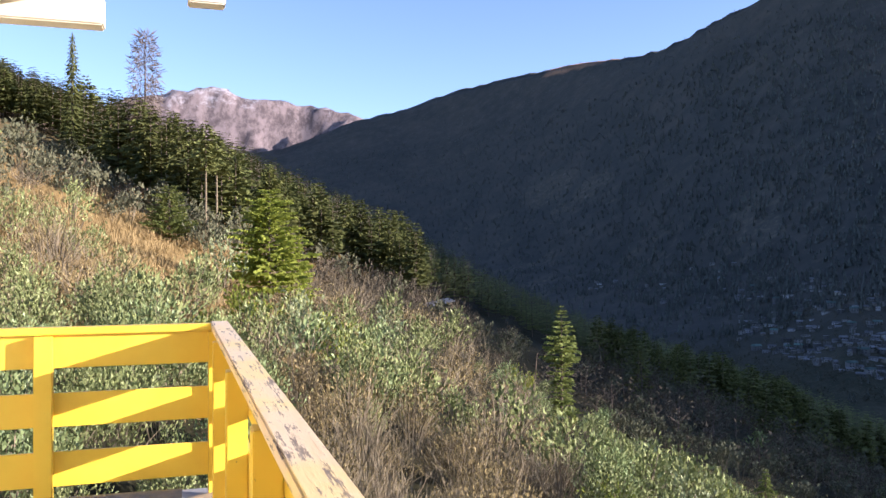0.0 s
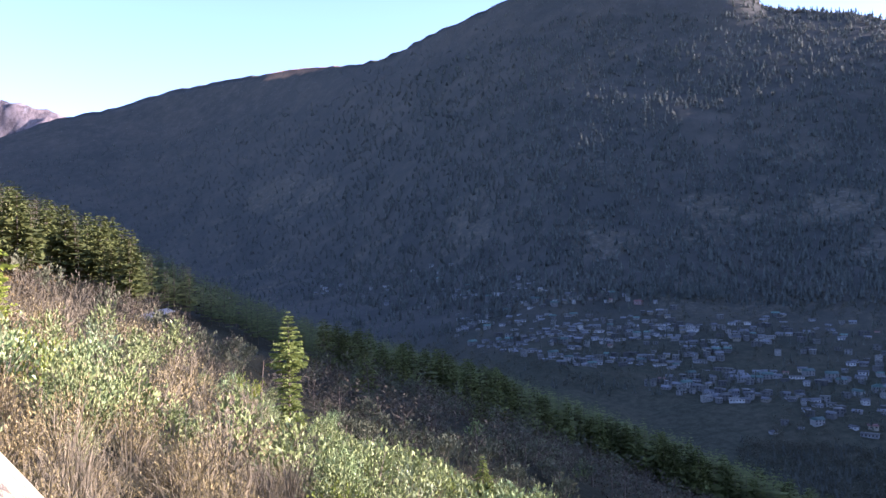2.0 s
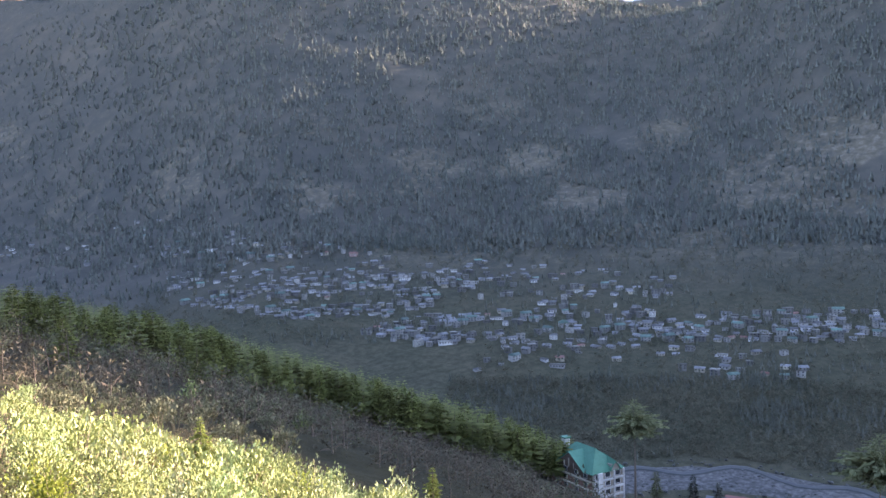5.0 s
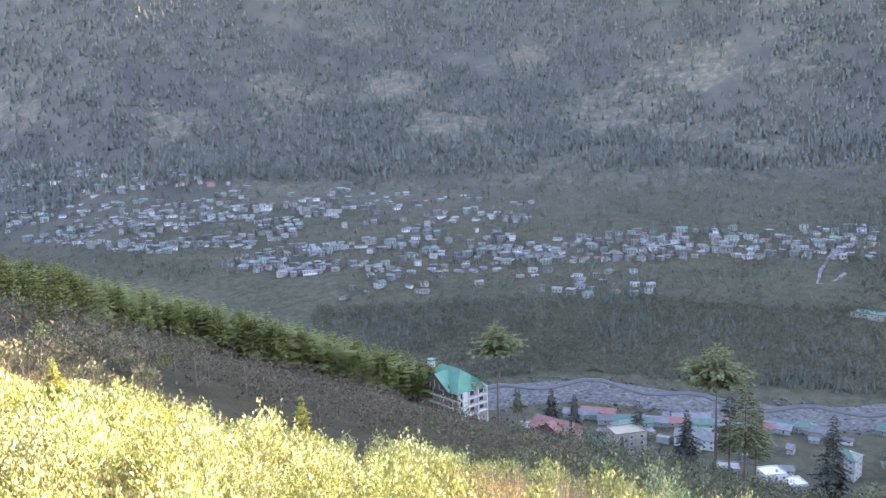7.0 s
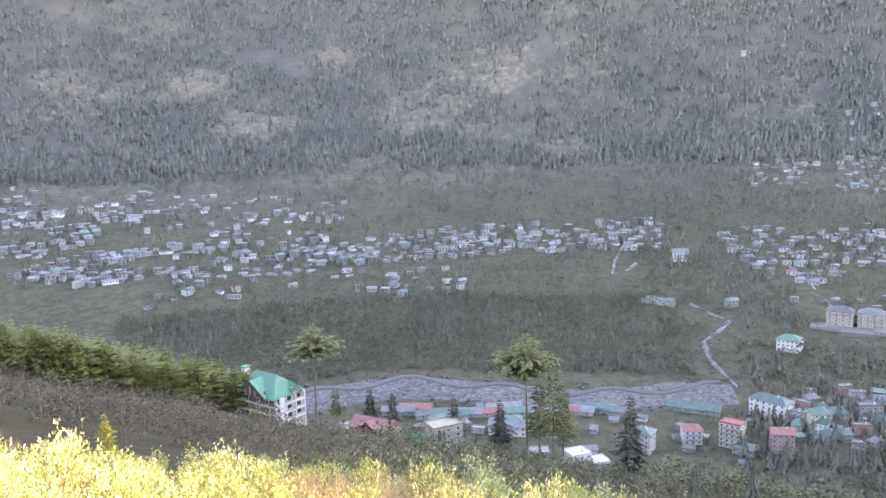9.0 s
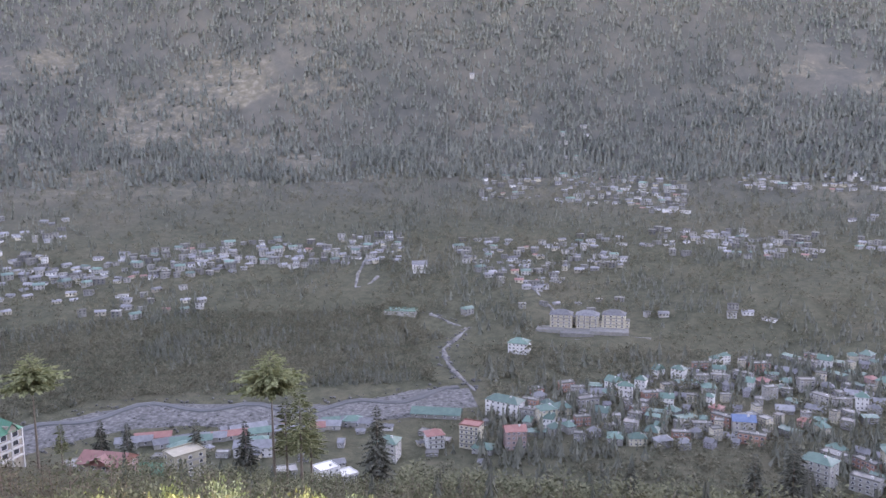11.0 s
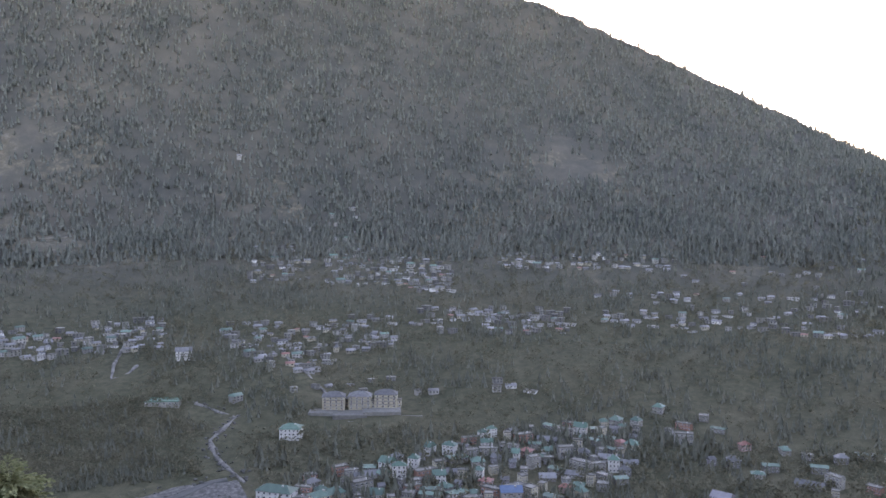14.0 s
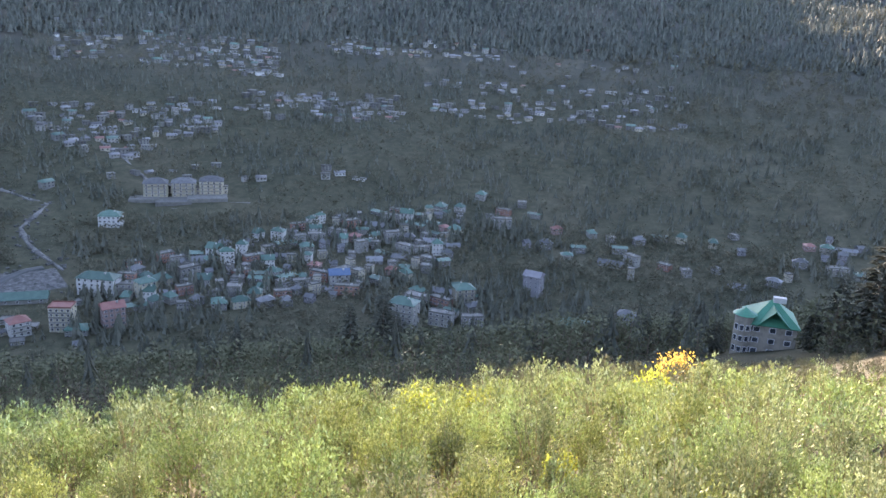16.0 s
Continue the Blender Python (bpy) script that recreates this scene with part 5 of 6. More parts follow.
def small_house(w, d, floors, pitched, cols):
    h = floors * 2.8
    c = np.array([(x, y, z) for z in (-4, h) for x, y in ((-w / 2, -d / 2), (w / 2, -d / 2), (w / 2, d / 2), (-w / 2, d / 2))])
    body = (c, np.array([(0, 1, 5), (0, 5, 4), (1, 2, 6), (1, 6, 5), (2, 3, 7), (2, 7, 6), (3, 0, 4), (3, 4, 7), (4, 5, 6), (4, 6, 7)]))
    o, up = 0.6, (0.3 * d if pitched else 0.4)
    e = np.array([(-w / 2 - o, -d / 2 - o, h), (w / 2 + o, -d / 2 - o, h), (w / 2 + o, d / 2 + o, h), (-w / 2 - o, d / 2 + o, h)])
    if pitched:
        v = np.concatenate([e, [(-w / 2 - o, 0, h + up), (w / 2 + o, 0, h + up)]])
        roof = (v, np.array([(0, 1, 5), (0, 5, 4), (2, 3, 4), (2, 4, 5), (1, 2, 5), (3, 0, 4)]))
    else:
        v = np.concatenate([e, e + (0, 0, up)])
        roof = (v, np.array([(4, 5, 6), (4, 6, 7), (0, 1, 5), (0, 5, 4), (1, 2, 6), (1, 6, 5), (2, 3, 7), (2, 7, 6), (3, 0, 4), (3, 4, 7)]))
    panes = []
    n = max(2, int(w / 3.2))
    for fl in range(floors):
        for i in range(n):
            x, z = w * ((i + 0.5) / n - 0.5), fl * 2.8 + 1.5
            panes.append((np.array([(x - 0.7, -d / 2 - 0.05, z - 0.7), (x + 0.7, -d / 2 - 0.05, z - 0.7), (x + 0.7, -d / 2 - 0.05, z + 0.7), (x - 0.7, -d / 2 - 0.05, z + 0.7)]), np.array([(0, 1, 2), (0, 2, 3)])))
    return (body, roof, join(panes)), cols + (GLASS,)


SMALL = [small_house(10, 7, 1, True, (OFFWHITE, GREYROOF)), small_house(9, 6, 2, False, (OFFWHITE, CONCRETE)), small_house(12, 7, 2, False, (CONCRETE, CONCRETE)),
         small_house(11, 7, 1, True, (WHITE, SLATEROOF)), small_house(12, 8, 2, True, (OFFWHITE, TEALROOF)), small_house(8, 7, 2, False, (CONCRETE, OFFWHITE)),
         small_house(10, 7, 1, True, (SAND, GREYROOF)), small_house(16, 8, 1, False, (WHITE, OFFWHITE)), small_house(9, 6, 1, True, (SAND, REDROOF))]
small_spots = []


def hamlet(count, a0, a1, foot, top, gap, patch=65.0, seed=81.0, bar=-0.05):
    done, tries = 0, 0
    while done < count and tries < count * 30:
        tries += 1
        a = a0 + (a1 - a0) * g.rand()
        lo, hi = (table(foot, a), table(top, a)) if isinstance(foot, list) else (foot, top)
        v = g.rand() ** 1.15
        el = lo + (hi - lo) * v
        q = polar(a, 1000 + 60 * el)
        rim = (2 * (a - a0) / (a1 - a0) - 1) ** 2 + (2 * v - 1) ** 2
        if fbm(q.x / patch, q.y / patch + el * 0.35, seed, 3) < bar + 0.25 * max(0.0, rim - 0.6) + 0.12 * g.normal():
            continue
        p = where(a, el, 560)
        if free(p, gap):
            taken.append((p.x, p.y))
            k = g.choice(9, p=[0.2, 0.15, 0.13, 0.14, 0.07, 0.12, 0.1, 0.06, 0.03])
            small_spots.append((p.x, p.y, p.z, radians(-a + g.uniform(-40, 40)), 0.62 + 0.4 * g.rand(), k))
            done += 1


hamlet(430, 19.5, 40, TOWN_FOOT, TOWN_TOP, 8)
hamlet(40, 10, 21, [(10, -3.2), (21, -4.5)], [(10, -2.2), (21, -0.8)], 14, bar=0.0)
hamlet(165, 37, 54, TOWN_FOOT, TOWN_TOP, 9)
hamlet(185, 51, 75, [(51, -10.2), (65, -9.8), (75, -9.4)], [(51, -8.2), (65, -7.9), (75, -7.6)], 8, bar=-0.6)
hamlet(46, 80.4, 84.6, -5.3, -3.0, 8, bar=-2)
hamlet(120, 85.8, 94.3, UPPER_FOOT, UPPER_TOP, 8, bar=-2)
hamlet(10, 84.5, 88, -2.4, -0.6, 10, bar=-2)
hamlet(110, 78.8, 90.3, MID_FOOT, MID_TOP, 8, bar=-0.4)
hamlet(68, 91.5, 102.6, -8.9, -7.3, 8, bar=-0.4)
hamlet(60, 97.6, 109.5, -4.5, -3.4, 9, bar=-0.5)
hamlet(24, 109, 121, -6.0, -3.5, 10, bar=-0.2)
hamlet(95, 104, 122, -8.3, -5.9, 9, bar=-0.3)
hamlet(30, 40, 62, -12.5, -10.5, 14, bar=0.0)
hamlet(14, 74, 100, -13.0, -11.6, 13, bar=0.15)
scatter("far_houses", [k for k, c in SMALL], small_spots, [c for k, c in SMALL], "hundreds of small pale houses in the far town", "houses")

# -- the nearer town on the valley floor --
NEAR = "houses of the nearer town"
near_types = [
    building(14, 11, 2, "hip", M_offwhite, M_tealroof, "two-storey plastered house with a teal roof", 4, 2, True, True, NEAR),
    building(13, 11, 2, "gable", M_white, M_tealroof, "white house with a dull green sheet roof", 3, 2, False, True, NEAR),
    building(13, 11, 2, "flat", M_concrete, M_concrete, "grey concrete block with a flat roof", 4, 2, True, True, NEAR),
    building(12, 10, 2, "hip", M_pink, M_redroof, "pink house with a red sheet roof", 3, 2, False, False, NEAR),
    building(15, 10, 2, "flat", M_brick, M_concrete, "brick-red block with a grey flat roof", 5, 0, False, True, NEAR),
    building(11, 10, 2, "gable", M_lilac, M_slateroof, "grey-lilac house with a slate roof", 3, 2, False, False, NEAR),
    building(18, 10, 1, "gable", M_offwhite, M_greyroof, "long low building with a grey roof", 5, 0, False, False, NEAR),
    building(12, 10, 3, "hip", M_white, M_tealroof, "tall white house with a teal roof", 3, 0, False, True, NEAR),
    building(17, 13, 2, "hip", M_sand, M_tealroof, "broad sand-coloured house with a teal roof", 4, 2, False, True, NEAR),
    building(12, 11, 2, "hip", M_concrete, M_greyroof, "grey house with a grey hipped roof", 3, 2, False, True, NEAR),
    building(15, 11, 3, "flat", M_offwhite, M_concrete, "pale flat-roofed block with a water tank", 4, 2, True, True, NEAR),
    building(14, 12, 2, "gable", M_concrete, M_tealroof, "grey house under a low teal sheet roof", 4, 0, False, False, NEAR, rise=1.4),
    building(12, 9, 3, "flat", M_sand, M_concrete, "sand-coloured flat-roofed house with balconies", 3, 2, True, False, NEAR)]
near_weight = np.array([0.08, 0.08, 0.17, 0.03, 0.07, 0.09, 0.09, 0.05, 0.06, 0.07, 0.13, 0.1, 0.08])
EDGE_LOW = [(76, -20.2), (84, -21.0), (91, -21.6), (98, -21.0), (103, -19.6), (107, -18.2)]
EDGE_HIGH = [(76, -19.6), (84, -18.6), (91, -17.3), (97, -15.8), (104, -14.7), (107, -14.6)]


# -- single buildings --
HOTEL = "hotels"
put(building(25, 12, 4, "hip", M_white, M_tealroof, "long white hotel with a teal roof beside the river", 6, 2, False, True, HOTEL, name="hotel", category="hotel"), 82.3, el=-20.0, turn=-28)
put(building(11, 10, 3, "hip", M_white, M_redroof, "white house with a red hipped roof", 3, 2, True, False, name="house"), 77.2, el=-22.0, turn=15)
put(building(13, 10, 5, "flat", M_sand, M_redroof, "pale five-storey house with a red-trimmed roof", 4, 2, True, False, name="house"), 79.9, el=-21.9, turn=-20)
put(building(13, 10, 4, "gable", M_pink, M_redroof, "pink four-storey house with a red roof", 4, 2, False, True, name="house"), 83.0, el=-22.0, turn=12)
put(building(11, 10, 4, "hip", M_sand, M_tealroof, "sand-coloured house with a teal roof", 3, 2, False, True, name="house"), 85.2, el=-20.4, turn=25)
put(building(12, 10, 5, "gable", M_lilac, M_lilac, "tall lilac house standing alone", 3, 2, False, False, name="house"), 112.6, el=-20.0, turn=-20)
put(building(13, 11, 4, "hip", M_sand, M_tealroof, "sand-coloured house with a teal roof and balconies", 3, 2, True, False, name="house"), 107.6, el=-20.9, turn=20)
put(building(17, 12, 5, "hip", M_offwhite, M_tealroof, "large five-storey house with a teal roof", 4, 2, True, True, name="house"), 103.3, el=-22.6, turn=-22)
put(building(14, 11, 3, "gable", M_offwhite, M_blueroof, "building with a bright blue sheet roof", 3, 0, False, True, name="house"), 98.5, el=-20.0, turn=8)
put(building(18, 13, 3, "hip", M_concrete, M_tealroof, "house with a broad teal roof half hidden by trees", 3, 0, False, False, name="house"), 115.8, el=-22.4, turn=0)
put(building(13, 11, 4, "hip", M_lilac, M_slateroof, "grey house with a slate roof between trees", 3, 2, False, False, name="house"), 119.5, el=-21.6, turn=-15)
put(building(17, 13, 3, "hip", M_white, M_tealroof, "white hotel with a teal roof on the far bank", 5, 2, False, True, HOTEL, name="hotel", category="hotel"), 83.3, el=-15.7, turn=-14)
put(building(30, 16, 1, "flat", M_offwhite, M_tealroof, "low flat building with a pale green roof", 6, 0, name="hall", category="hall"), 75.0, el=-13.0, turn=-15)
put(building(16, 13, 3, "gable", M_white, M_slateroof, "white house with arched gables on a wooded bank", 3, 0, True, name="house"), 76.3, el=-10.1, turn=0)
put(building(34, 12, 1, "gable", M_concrete, M_tealroof, "long shed with a pale teal roof by the river", 5, 0, name="shed", category="shed"), 77.4, el=-20.0, turn=-10)
for k, a in enumerate((86.2, 88.0, 89.8)):
    put(building(20, 14, 4, "hip", M_sand, M_slateroof, "sand-coloured hotel block above a bare terrace", 4, 0, True, False, "hotel blocks in a row", name="hotel_block", category="hotel"), a, el=-13.75, turn=-4)
for a in (87.1, 88.9, 90.5):
    put(building(9, 8, 2, "flat", M_sand, M_concrete, "lower hotel wing between two blocks", 3, 0, False, False, "hotel wings in a row", name="hotel_wing", category="hotel"), a, el=-13.7, turn=-4)
ob = tagged(new("terrace_wall"), "bare grey retaining terrace below the hotel blocks", "terrace", kind="structure")
p = where(88.4, -14.1, 560)
for x, y, z, w, d, h in ((-38, 2, 1, 26, 16, 7), (-14, -3, 0, 30, 20, 8), (14, 1, 1, 34, 18, 9), (40, -2, -1, 24, 16, 7), (8, -14, -3, 46, 10, 6)):
    box_part("slab", pose(x, y, z - 2, 0, 0, g.uniform(-9, 9)), (w, d, h), M_concrete, ob, "", 0.5)
ob.matrix_basis = pose(p.x, p.y, p.z - 1, 0, 0, -88.4 - 4)

put(building(10, 7, 2, "gable", M_offwhite, M_greyroof, "lone pale house high on the wooded mountain", 3, 0, name="house"), 80.0, el=2.5)

# on our own bank, below the slope
put(building(22, 14, 3, "gable", M_pink, M_redroof, "rambling house with a bright red gabled roof", 4, 2, True, False, name="house", gable_front=True), 54.9, r=395, turn=-35)
put(building(26, 14, 2, "gable", M_offwhite, M_greenroof, "long building with a green sheet roof", 5, 2, name="house"), 57.6, r=430, turn=-30)
put(building(15, 11, 5, "flat", M_sand, M_sand, "sand-coloured stepped apartment house with balconies", 3, 2, True, False, name="house"), 59.8, r=372, turn=25)
put(building(12, 11, 4, "flat", M_white, M_white, "white stepped house with grey side walls", 3, 2, True, True, name="house"), 69.4, r=455, turn=30)
put(building(11, 10, 3, "flat", M_lilac, M_white, "lower grey wing beside a white house", 3, 0, True, False, name="house"), 70.8, r=452, turn=30)
put(building(13, 12, 4, "hip", M_offwhite, M_tealroof, "pale four-storey house with a teal roof", 3, 2, False, True, name="house"), 73.9, r=490, turn=-18)
put(building(24, 12, 2, "gable", M_white, M_greyroof, "white house with a row of pale gables", 6, 0, name="house"), 64.5, r=510, turn=-10)
put(building(14, 10, 2, "flat", M_concrete, M_offwhite, "low grey house with a white flat roof", 3, 0, name="house"), 66.5, r=470, turn=5)
for k in range(13):
    a = 56.5 + 1.25 * k + 0.4 * g.rand()
    put(building(20 + 8 * g.rand(), 9, 1, "gable", M_offwhite, [M_greyroof, M_redroof, M_greyroof, M_tealroof][k % 4], "low roadside shed with a sheet roof by the river", 3, 0,
                 group="sheds along the river", name="shed", category="shed"), a, r=535 + 16 * g.rand(), turn=g.uniform(-20, 10))

town(near_types, near_weight, 150, 83.5, 107, EDGE_LOW, EDGE_HIGH, 10.5, bar=-9, low=420, size=0.85)
town(near_types, near_weight, 12, 102.3, 108.6, -22.6, -20.0, 10, bar=-9, low=300, size=0.9)
town(near_types, near_weight, 40, 108, 134, [(108, -15.2), (116, -18.6), (124, -18.4), (134, -16.0)], [(108, -13.4), (116, -14.4), (124, -14.6), (134, -13.6)], 13, bar=-0.3, low=330, size=0.85)

# houses strung along our bank of the river
done = 0
while done < 34:
    a = g.uniform(52, 81)
    p = polar(a, g.uniform(478, 548))
    if free(p, 15):
        k = int(g.choice([1, 3, 4, 6, 8, 2]))
        copy_thing(far_types[k], pose(p.x, p.y, p.z - 1.5, 0, 0, -a + g.uniform(-40, 40)) @ Matrix.Diagonal((g.uniform(0.7, 1.3), g.uniform(0.7, 1.1), g.uniform(0.6, 1.0), 1)))
        taken.append((p.x, p.y))
        done += 1

# hotel with a steep green roof on the near slope
hotel = building(23, 14, 4, "hip", M_stone, M_greenroof, "timber and stone hotel with a steep bright green roof", 0, 0, name="hotel", category="hotel", rise=6.5, gable_front=True)
bm = bmesh.new()
vs = [bm.verts.new((x, y, z)) for y in (-8.0, -7.7) for x, z in ((-7.6, 11.9), (7.6, 11.9), (0, 17.1))]
for f in ((0, 1, 2), (5, 4, 3), (0, 3, 4, 1), (1, 4, 5, 2), (2, 5, 3, 0)):
    bm.faces.new([vs[i] for i in f])
bmesh.ops.recalc_face_normals(bm, faces=bm.faces)
part("gable_wall", bm, M_timber, hotel, "dark timber gable")
for x in (-2.6, 0.0, 2.6):
    box_part("gable_post", (x, -8.1, 13.5 - 0.25 * abs(x)), (0.35, 0.2, 3.2 - 0.5 * abs(x)), M_sand, hotel)
for z, h, m in ((10.6, 2.4, M_timber), (7.6, 2.2, M_brick), (4.6, 2.2, M_brick)):
    box_part("facade_panel", (0, -7.06, z), (22.6, 0.15, h), m, hotel)
for fl in range(1, 4):
    box_part("balcony", (11.9, 0, fl * 3.0), (1.6, 13.6, 0.45), M_white, hotel)
    box_part("balcony", (0, -7.6, fl * 3.0), (22, 1.2, 0.4), M_sand, hotel)
    for y in (-4.6, 0.0, 4.6):
        window(hotel, 11.5, y, fl * 3.0 + 1.6, 90, 1.9, 1.4)
    for x in (-8, -3, 3, 8):
        window(hotel, x, -7.16, fl * 3.0 + 1.6, 0, 1.4, 1.2)
box_part("column", (12.5, -4.2, 5.2), (0.6, 2.2, 13.6), M_white, hotel)
for y in (-6.7, 2.2, 6.7):
    box_part("column", (12.4, y, 5.2), (0.4, 0.5, 13.6), M_white, hotel)
bm = bmesh.new()
vs = [bm.verts.new(c) for c in ((6.0, 0.5, 13.2), (6.0, 5.5, 13.2), (6.0, 3.0, 16.6), (12.6, 0.5, 12.2), (12.6, 5.5, 12.2), (12.6, 3.0, 15.2))]
fs = [bm.faces.new([vs[i] for i in f]) for f in ((0, 3, 5, 2), (2, 5, 4, 1))]
bm.normal_update()
bmesh.ops.solidify(bm, geom=fs, thickness=0.2)
part("dormer_roof", bm, M_greenroof, hotel)
box_part("dormer_wall", (9.6, 3.0, 12.8), (5.0, 3.6, 2.6), M_stone, hotel)
box_part("chimney", (-11.6, 0, 11.5), (2.2, 2.2, 14), M_white, hotel)
box_part("chimney_cap", (-11.6, 0, 18.7), (2.8, 2.8, 0.5), M_greenroof, hotel)
put(hotel, 47.5, r=303, turn=-50)

# stone hotel with a round tower
tower = building(12, 12, 4, "hip", M_stone, M_greenroof, "stone hotel with a green roof and a round corner tower", 3, 1, name="hotel", category="hotel", rise=5.0, gable_front=True)
bm = bmesh.new()
bmesh.ops.create_cone(bm, cap_ends=True, segments=16, radius1=2.4, radius2=2.4, depth=22, matrix=Matrix.Translation((-7.2, -4.8, 3)))
part("tower_wall", bm, M_stone, tower)
bm = bmesh.new()
bmesh.ops.create_cone(bm, cap_ends=True, segments=16, radius1=3.1, radius2=0.1, depth=1.8, matrix=Matrix.Translation((-7.2, -4.8, 14.9)))
part("tower_roof", bm, M_greenroof, tower)
for fl in range(4):
    for turn in (-50, -15, 20, 55):
        c, s = math.cos(radians(turn - 90)), math.sin(radians(turn - 90))
        window(tower, -7.2 + 2.4 * c, -4.8 + 2.4 * s, fl * 3 + 1.8, turn, 0.8, 1.1)
box_part("roof_tank", (1.5, 0, 17.3), (3.2, 1.6, 1.4), M_white, tower)
put(tower, 128.9, r=226, turn=10)
tower.location.z -= 2.5

# -- river, stream and tracks --


def ribbon(name, line, width, m, label, category, lift=0.5, wobble=0.25, step=6.0):
    """A strip laid on the ground along a line of places."""
    pts = [line[0]]
    for p, q in zip(line, line[1:]):
        n = max(1, int((q - p).length / step))
        pts += [p.lerp(q, (i + 1) / n) for i in range(n)]
    verts, tris, across = [], [], 7
    for i, p in enumerate(pts):
        d = pts[min(i + 1, len(pts) - 1)] - pts[max(i - 1, 0)]
        side = Vector((d.y, -d.x, 0)).normalized()
        w = width * (1 + wobble * fbm(p.x / 25, p.y / 25, 13.0, 3))
        for j in range(across):
            q = p + side * w * (j / (across - 1) - 0.5)
            verts.append((q.x, q.y, height(q.x, q.y) + lift * (1 if 0 < j < across - 1 else -1)))
    for i in range(len(pts) - 1):
        for j in range(across - 1):
            k = i * across + j
            tris += [(k, k + 1, k + across + 1), (k, k + across + 1, k + across)]
    return tagged(new(name, raw_mesh(name, np.array(verts), np.array(tris), [m])), label, category, kind="structure")


ribbon("riverbed", [polar(a, 578 + 14 * math.sin(a * 0.25)) for a in np.arange(44, 81, 1.5)], 50, M_gravel, "broad bed of pale grey river gravel", "riverbed", 1.2)
ribbon("water", [polar(a, 590 + 14 * math.sin(a * 0.25) + 8 * math.sin(a * 0.9)) for a in np.arange(46, 80, 1.0)], 9, M_water, "narrow channel of grey river water", "water", 1.7)
ribbon("stream_bed", line(STREAM), 4, M_stones, "stony side stream with pale boulders", "stream", 1.0, 1.2, 4.0)
ribbon("track", line(TRACK_A), 3.5, M_stones, "pale zigzag track on the far slope", "track", 1.0)
ribbon("track", line(TRACK_B), 3.5, M_stones, "pale track leading down to the hotel blocks", "track", 1.0)

rock_spots = []
for _ in range(900):
    a = 46 + 34 * g.rand()
    p = polar(a, 578 + 14 * math.sin(a * 0.25) + 66 * (g.rand() - 0.5))
    rock_spots.append((p.x, p.y, p.z + 1.0, g.rand() * 6, 0.4 + 1.3 * g.rand() ** 3, 0))
stream = line(STREAM)
for p, q in zip(stream, stream[1:]):
    for _ in range(int((q - p).length * 0.9)):
        c = p.lerp(q, g.rand())
        x, y = c.x + 4.5 * g.normal(), c.y + 4.5 * g.normal()
        rock_spots.append((x, y, height(x, y) + 0.5, g.rand() * 6, 0.5 + 1.4 * g.rand() ** 2, 0))
bm = bmesh.new()
bmesh.ops.create_icosphere(bm, subdivisions=1, radius=1.0)
for v in bm.verts:
    v.co *= 0.75 + 0.5 * g.rand()
    v.co.z *= 0.6
bmesh.ops.triangulate(bm, faces=bm.faces)
rock = (np.array([v.co[:] for v in bm.verts]), np.array([[v.index for v in f.verts] for f in bm.faces]))
bm.free()
scatter("river_boulders", [(rock,)], rock_spots, [(GRAVEL,)], "scattered pale boulders on the river gravel", "boulders")

# -- tall deodars that rise above the slope --
g = np.random.RandomState(31)
tuft = conifer(g, 26, 3.0, 0.86, 6, 9, 9, 0.0, 0.35, 0.002, 0.5)
umbrella = conifer(g, 22.0, 7.0, 0.82, 8, 14, 13, 0.04, 0.30, 0.012, 0.5)
flat_crown = (join([umbrella[0], tuft[0]]), join([umbrella[1], tuft[1]]))
round_crown = conifer(g, 26, 4.4, 0.40, 22, 8, 6, 0.12, 0.45, 0.012, 0.5)
spire = conifer(g, 22, 4.6, 0.06, 26, 9, 6, 0.25, 0.7, 0.013, 0.75)
broad = conifer(g, 26, 6.0, 0.06, 24, 9, 6, 0.2, 0.55, 0.012, 0.7)
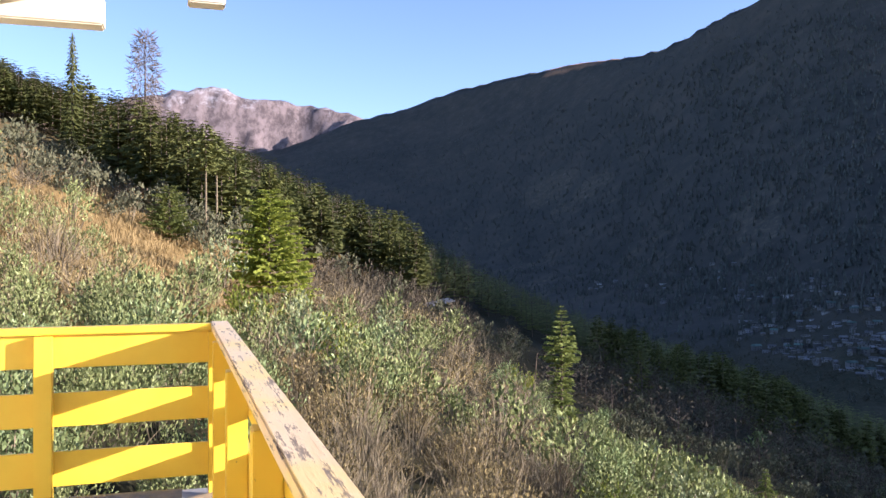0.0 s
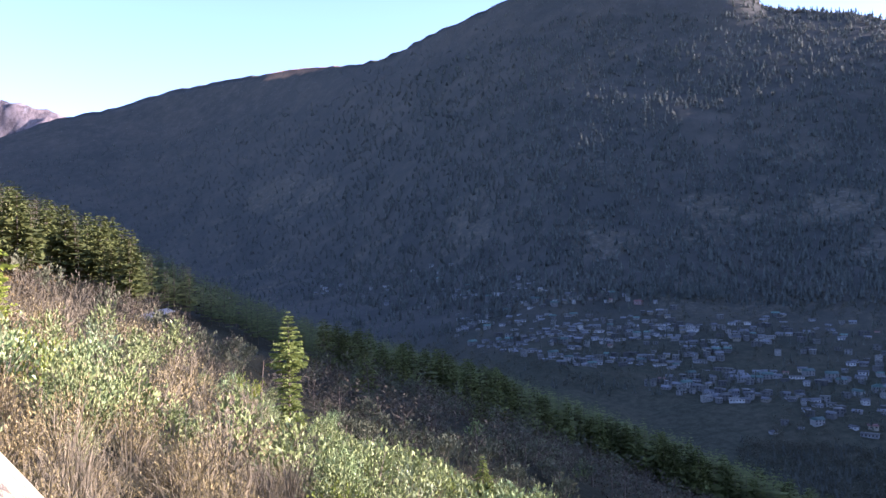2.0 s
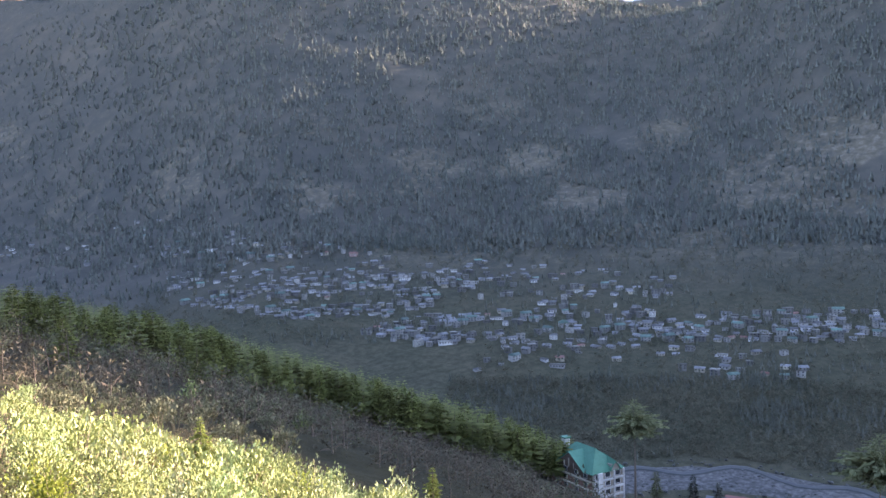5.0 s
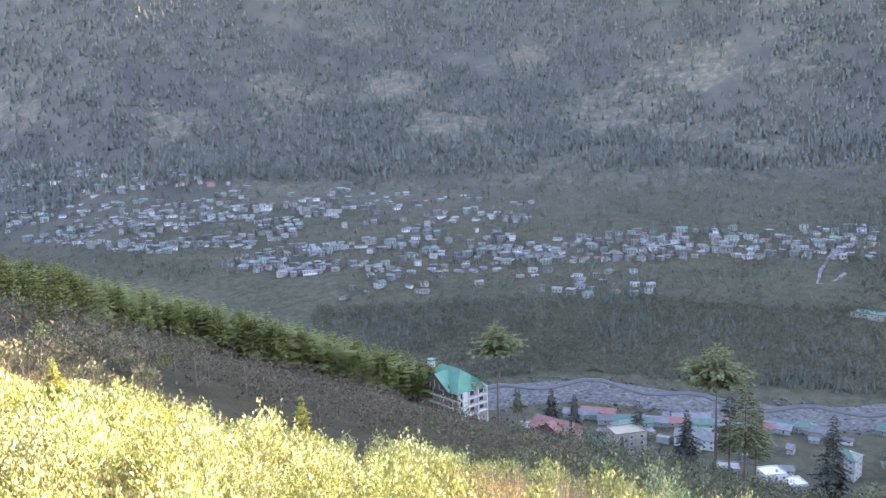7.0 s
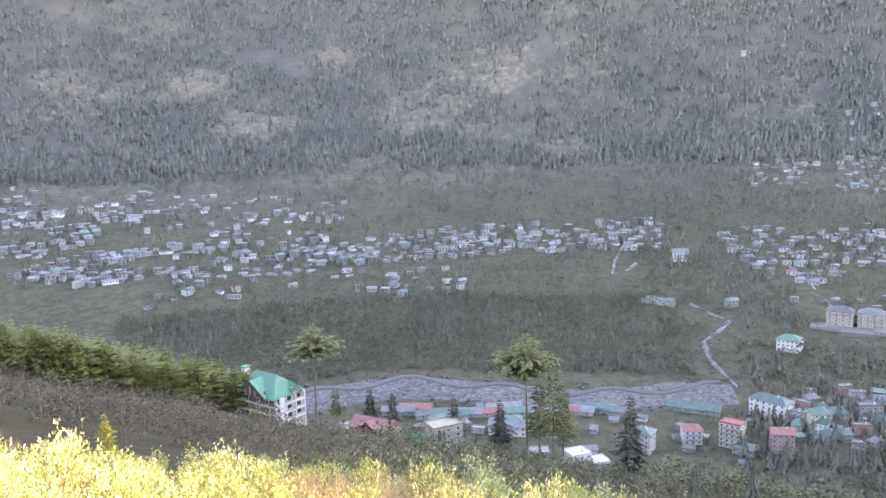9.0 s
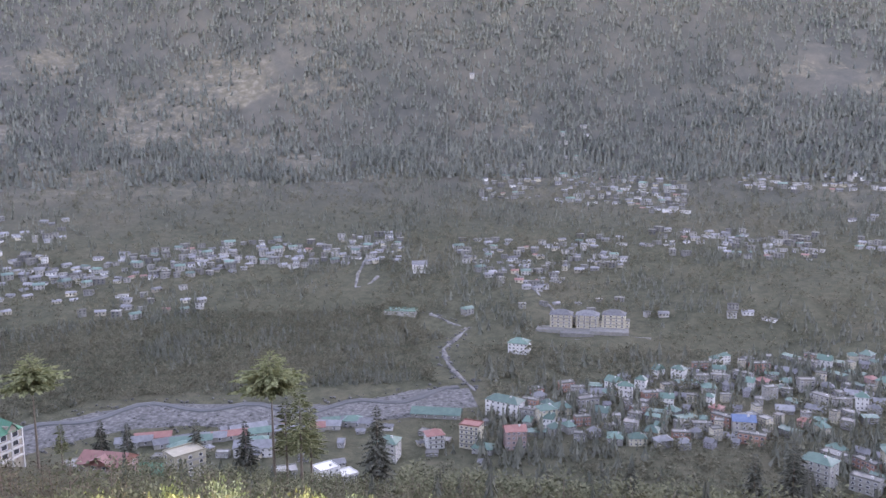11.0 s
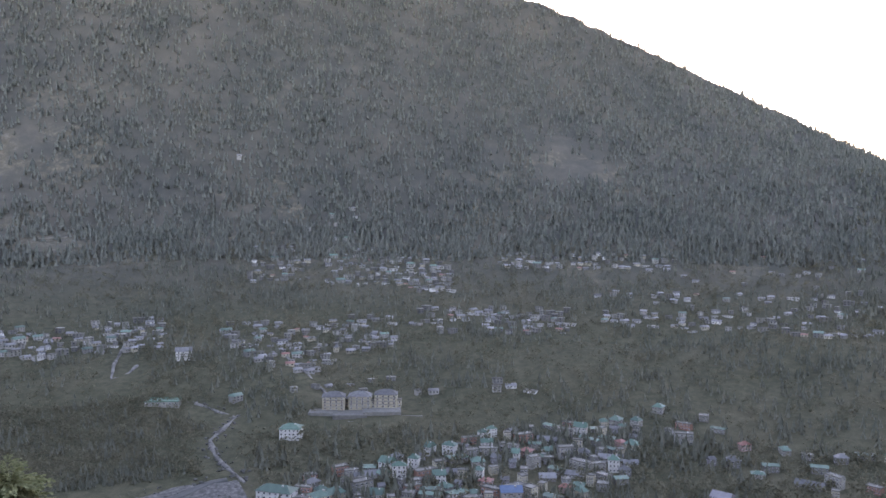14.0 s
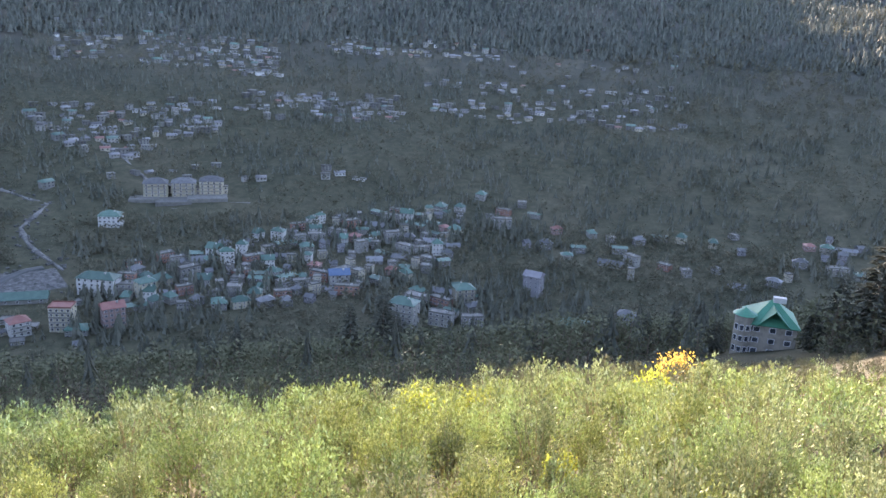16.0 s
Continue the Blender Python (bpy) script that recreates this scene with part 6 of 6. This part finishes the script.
for kind, a, top, r, lab in (
        (flat_crown, 50.8, -13.8, 285, "tall deodar with a flat spreading crown and bare trunk"), (round_crown, 52.2, -18.3, 292, "slim deodar beside the green-roofed hotel"),
        (flat_crown, 65.8, -15.0, 260, "tall deodar with a flat crown above a bare trunk"), (round_crown, 67.7, -17.5, 250, "tall pine with a rounded crown on the slope"),
        (round_crown, 66.7, -18.4, 262, "tall pine with a rounded crown on the slope"), (round_crown, 68.4, -18.7, 255, "tall pine with a rounded crown on the slope"),
        (spire, 73.1, -19.0, 300, "dark pointed deodar on the slope"), (spire, 63.9, -19.4, 330, "dark pointed deodar on the slope"),
        (spire, 54.6, -18.3, 420, "small dark deodar near the red roof"), (spire, 56.2, -18.7, 430, "small dark deodar near the red roof"), (spire, 60.6, -19.0, 380, "dark deodar beside a sand-coloured house"),
        (spire, 99.4, -20.9, 235, "dark pointed deodar on the shaded slope"), (spire, 101.8, -20.4, 240, "dark pointed deodar on the shaded slope"), (spire, 102.7, -21.4, 232, "dark pointed deodar on the shaded slope"),
        (spire, 104.6, -22.8, 225, "dark pointed deodar on the shaded slope"), (spire, 109.9, -22.6, 230, "dark pointed deodar on the shaded slope"), (spire, 112.5, -22.2, 235, "dark pointed deodar on the shaded slope"),
        (spire, 118.4, -20.8, 240, "dark pointed deodar on the shaded slope"), (broad, 122.8, -19.2, 232, "broad dark deodar beside the stone hotel"), (broad, 124.4, -18.7, 225, "broad dark deodar beside the stone hotel"),
        (broad, 120.9, -20.0, 238, "broad dark deodar beside the stone hotel"), (broad, 125.6, -19.6, 222, "broad dark deodar beside the stone hotel"),
        (broad, 132.9, -15.4, 205, "broad dark deodar beside the stone hotel"), (broad, 134.9, -12.9, 195, "broad dark deodar beside the stone hotel"), (broad, 137.0, -13.2, 190, "broad dark deodar beside the stone hotel"),
        (broad, 131.6, -17.6, 200, "broad dark deodar beside the stone hotel"), (broad, 113.6, -21.4, 235, "broad dark deodar on the shaded slope"), (broad, 101.8, -19.9, 245, "broad dark deodar on the shaded slope"),
        (broad, 117.2, -20.4, 245, "broad dark deodar on the shaded slope"),
        (spire, 91.2, -22.4, 235, "dark pointed deodar on the shaded slope"), (spire, 89.4, -22.9, 230, "dark pointed deodar on the shaded slope"), (spire, 115.2, -21.9, 250, "dark pointed deodar on the shaded slope")):
    p = polar(a, r)
    hh = max(7.0, r * math.tan(radians(top)) - p.z)
    ob = plant("deodar", [(v * hh / (22 if kind is spire else 26), t) for v, t in kind], (M_bark, M_farwood if kind is spire or kind is broad else M_deodar), lab, "tree", "deodars on the lower slope")
    ob.matrix_basis = pose(p.x, p.y, p.z - 0.3, 0, 0, g.rand() * 360)

# -- poles and a collapsed shelter at the edge of the wood --
p = where(4.3, -4.4)
pole = tagged(new("utility_pole"), "pale bare utility pole at the edge of the wood", "pole")
v, t = tube([(0, 0, -0.5), (0, 0, 3), (0, 0, 7.4)], [0.13, 0.12, 0.09], 8)
thing_mesh("shaft", v, t, [M_wood], parent=pole)
box_part("crossarm", (0, 0, 6.9), (1.1, 0.1, 0.1), M_wood, pole)
pole.matrix_basis = pose(p.x, p.y, p.z)
p = where(6.1, -10.6)
v, t = tube([(0, 0, -0.5), (0.2, 0, 2), (0.42, 0, 4.2)], [0.07, 0.06, 0.03], 6)
thing_mesh("dead_tree", v, t, [M_bark], label="bare leaning dead tree among shrubs", category="dead tree").matrix_basis = pose(p.x, p.y, p.z)
p = where(-0.3, -4.4)
shelter = tagged(new("shelter"), "low collapsed shelter with a pale sheet roof", "shelter")
box_part("roof_sheet", pose(0, 0, 1.5, 8, -10, 10), (4.2, 2.4, 0.08), M_greyroof, shelter)
for x, y in ((-1.7, -0.8), (1.7, -0.8), (1.7, 0.8), (-1.7, 0.8)):
    box_part("post", (x, y, 0.6), (0.12, 0.12, 1.9), M_bark, shelter)
shelter.matrix_basis = pose(p.x, p.y, p.z, 0, 0, 15)
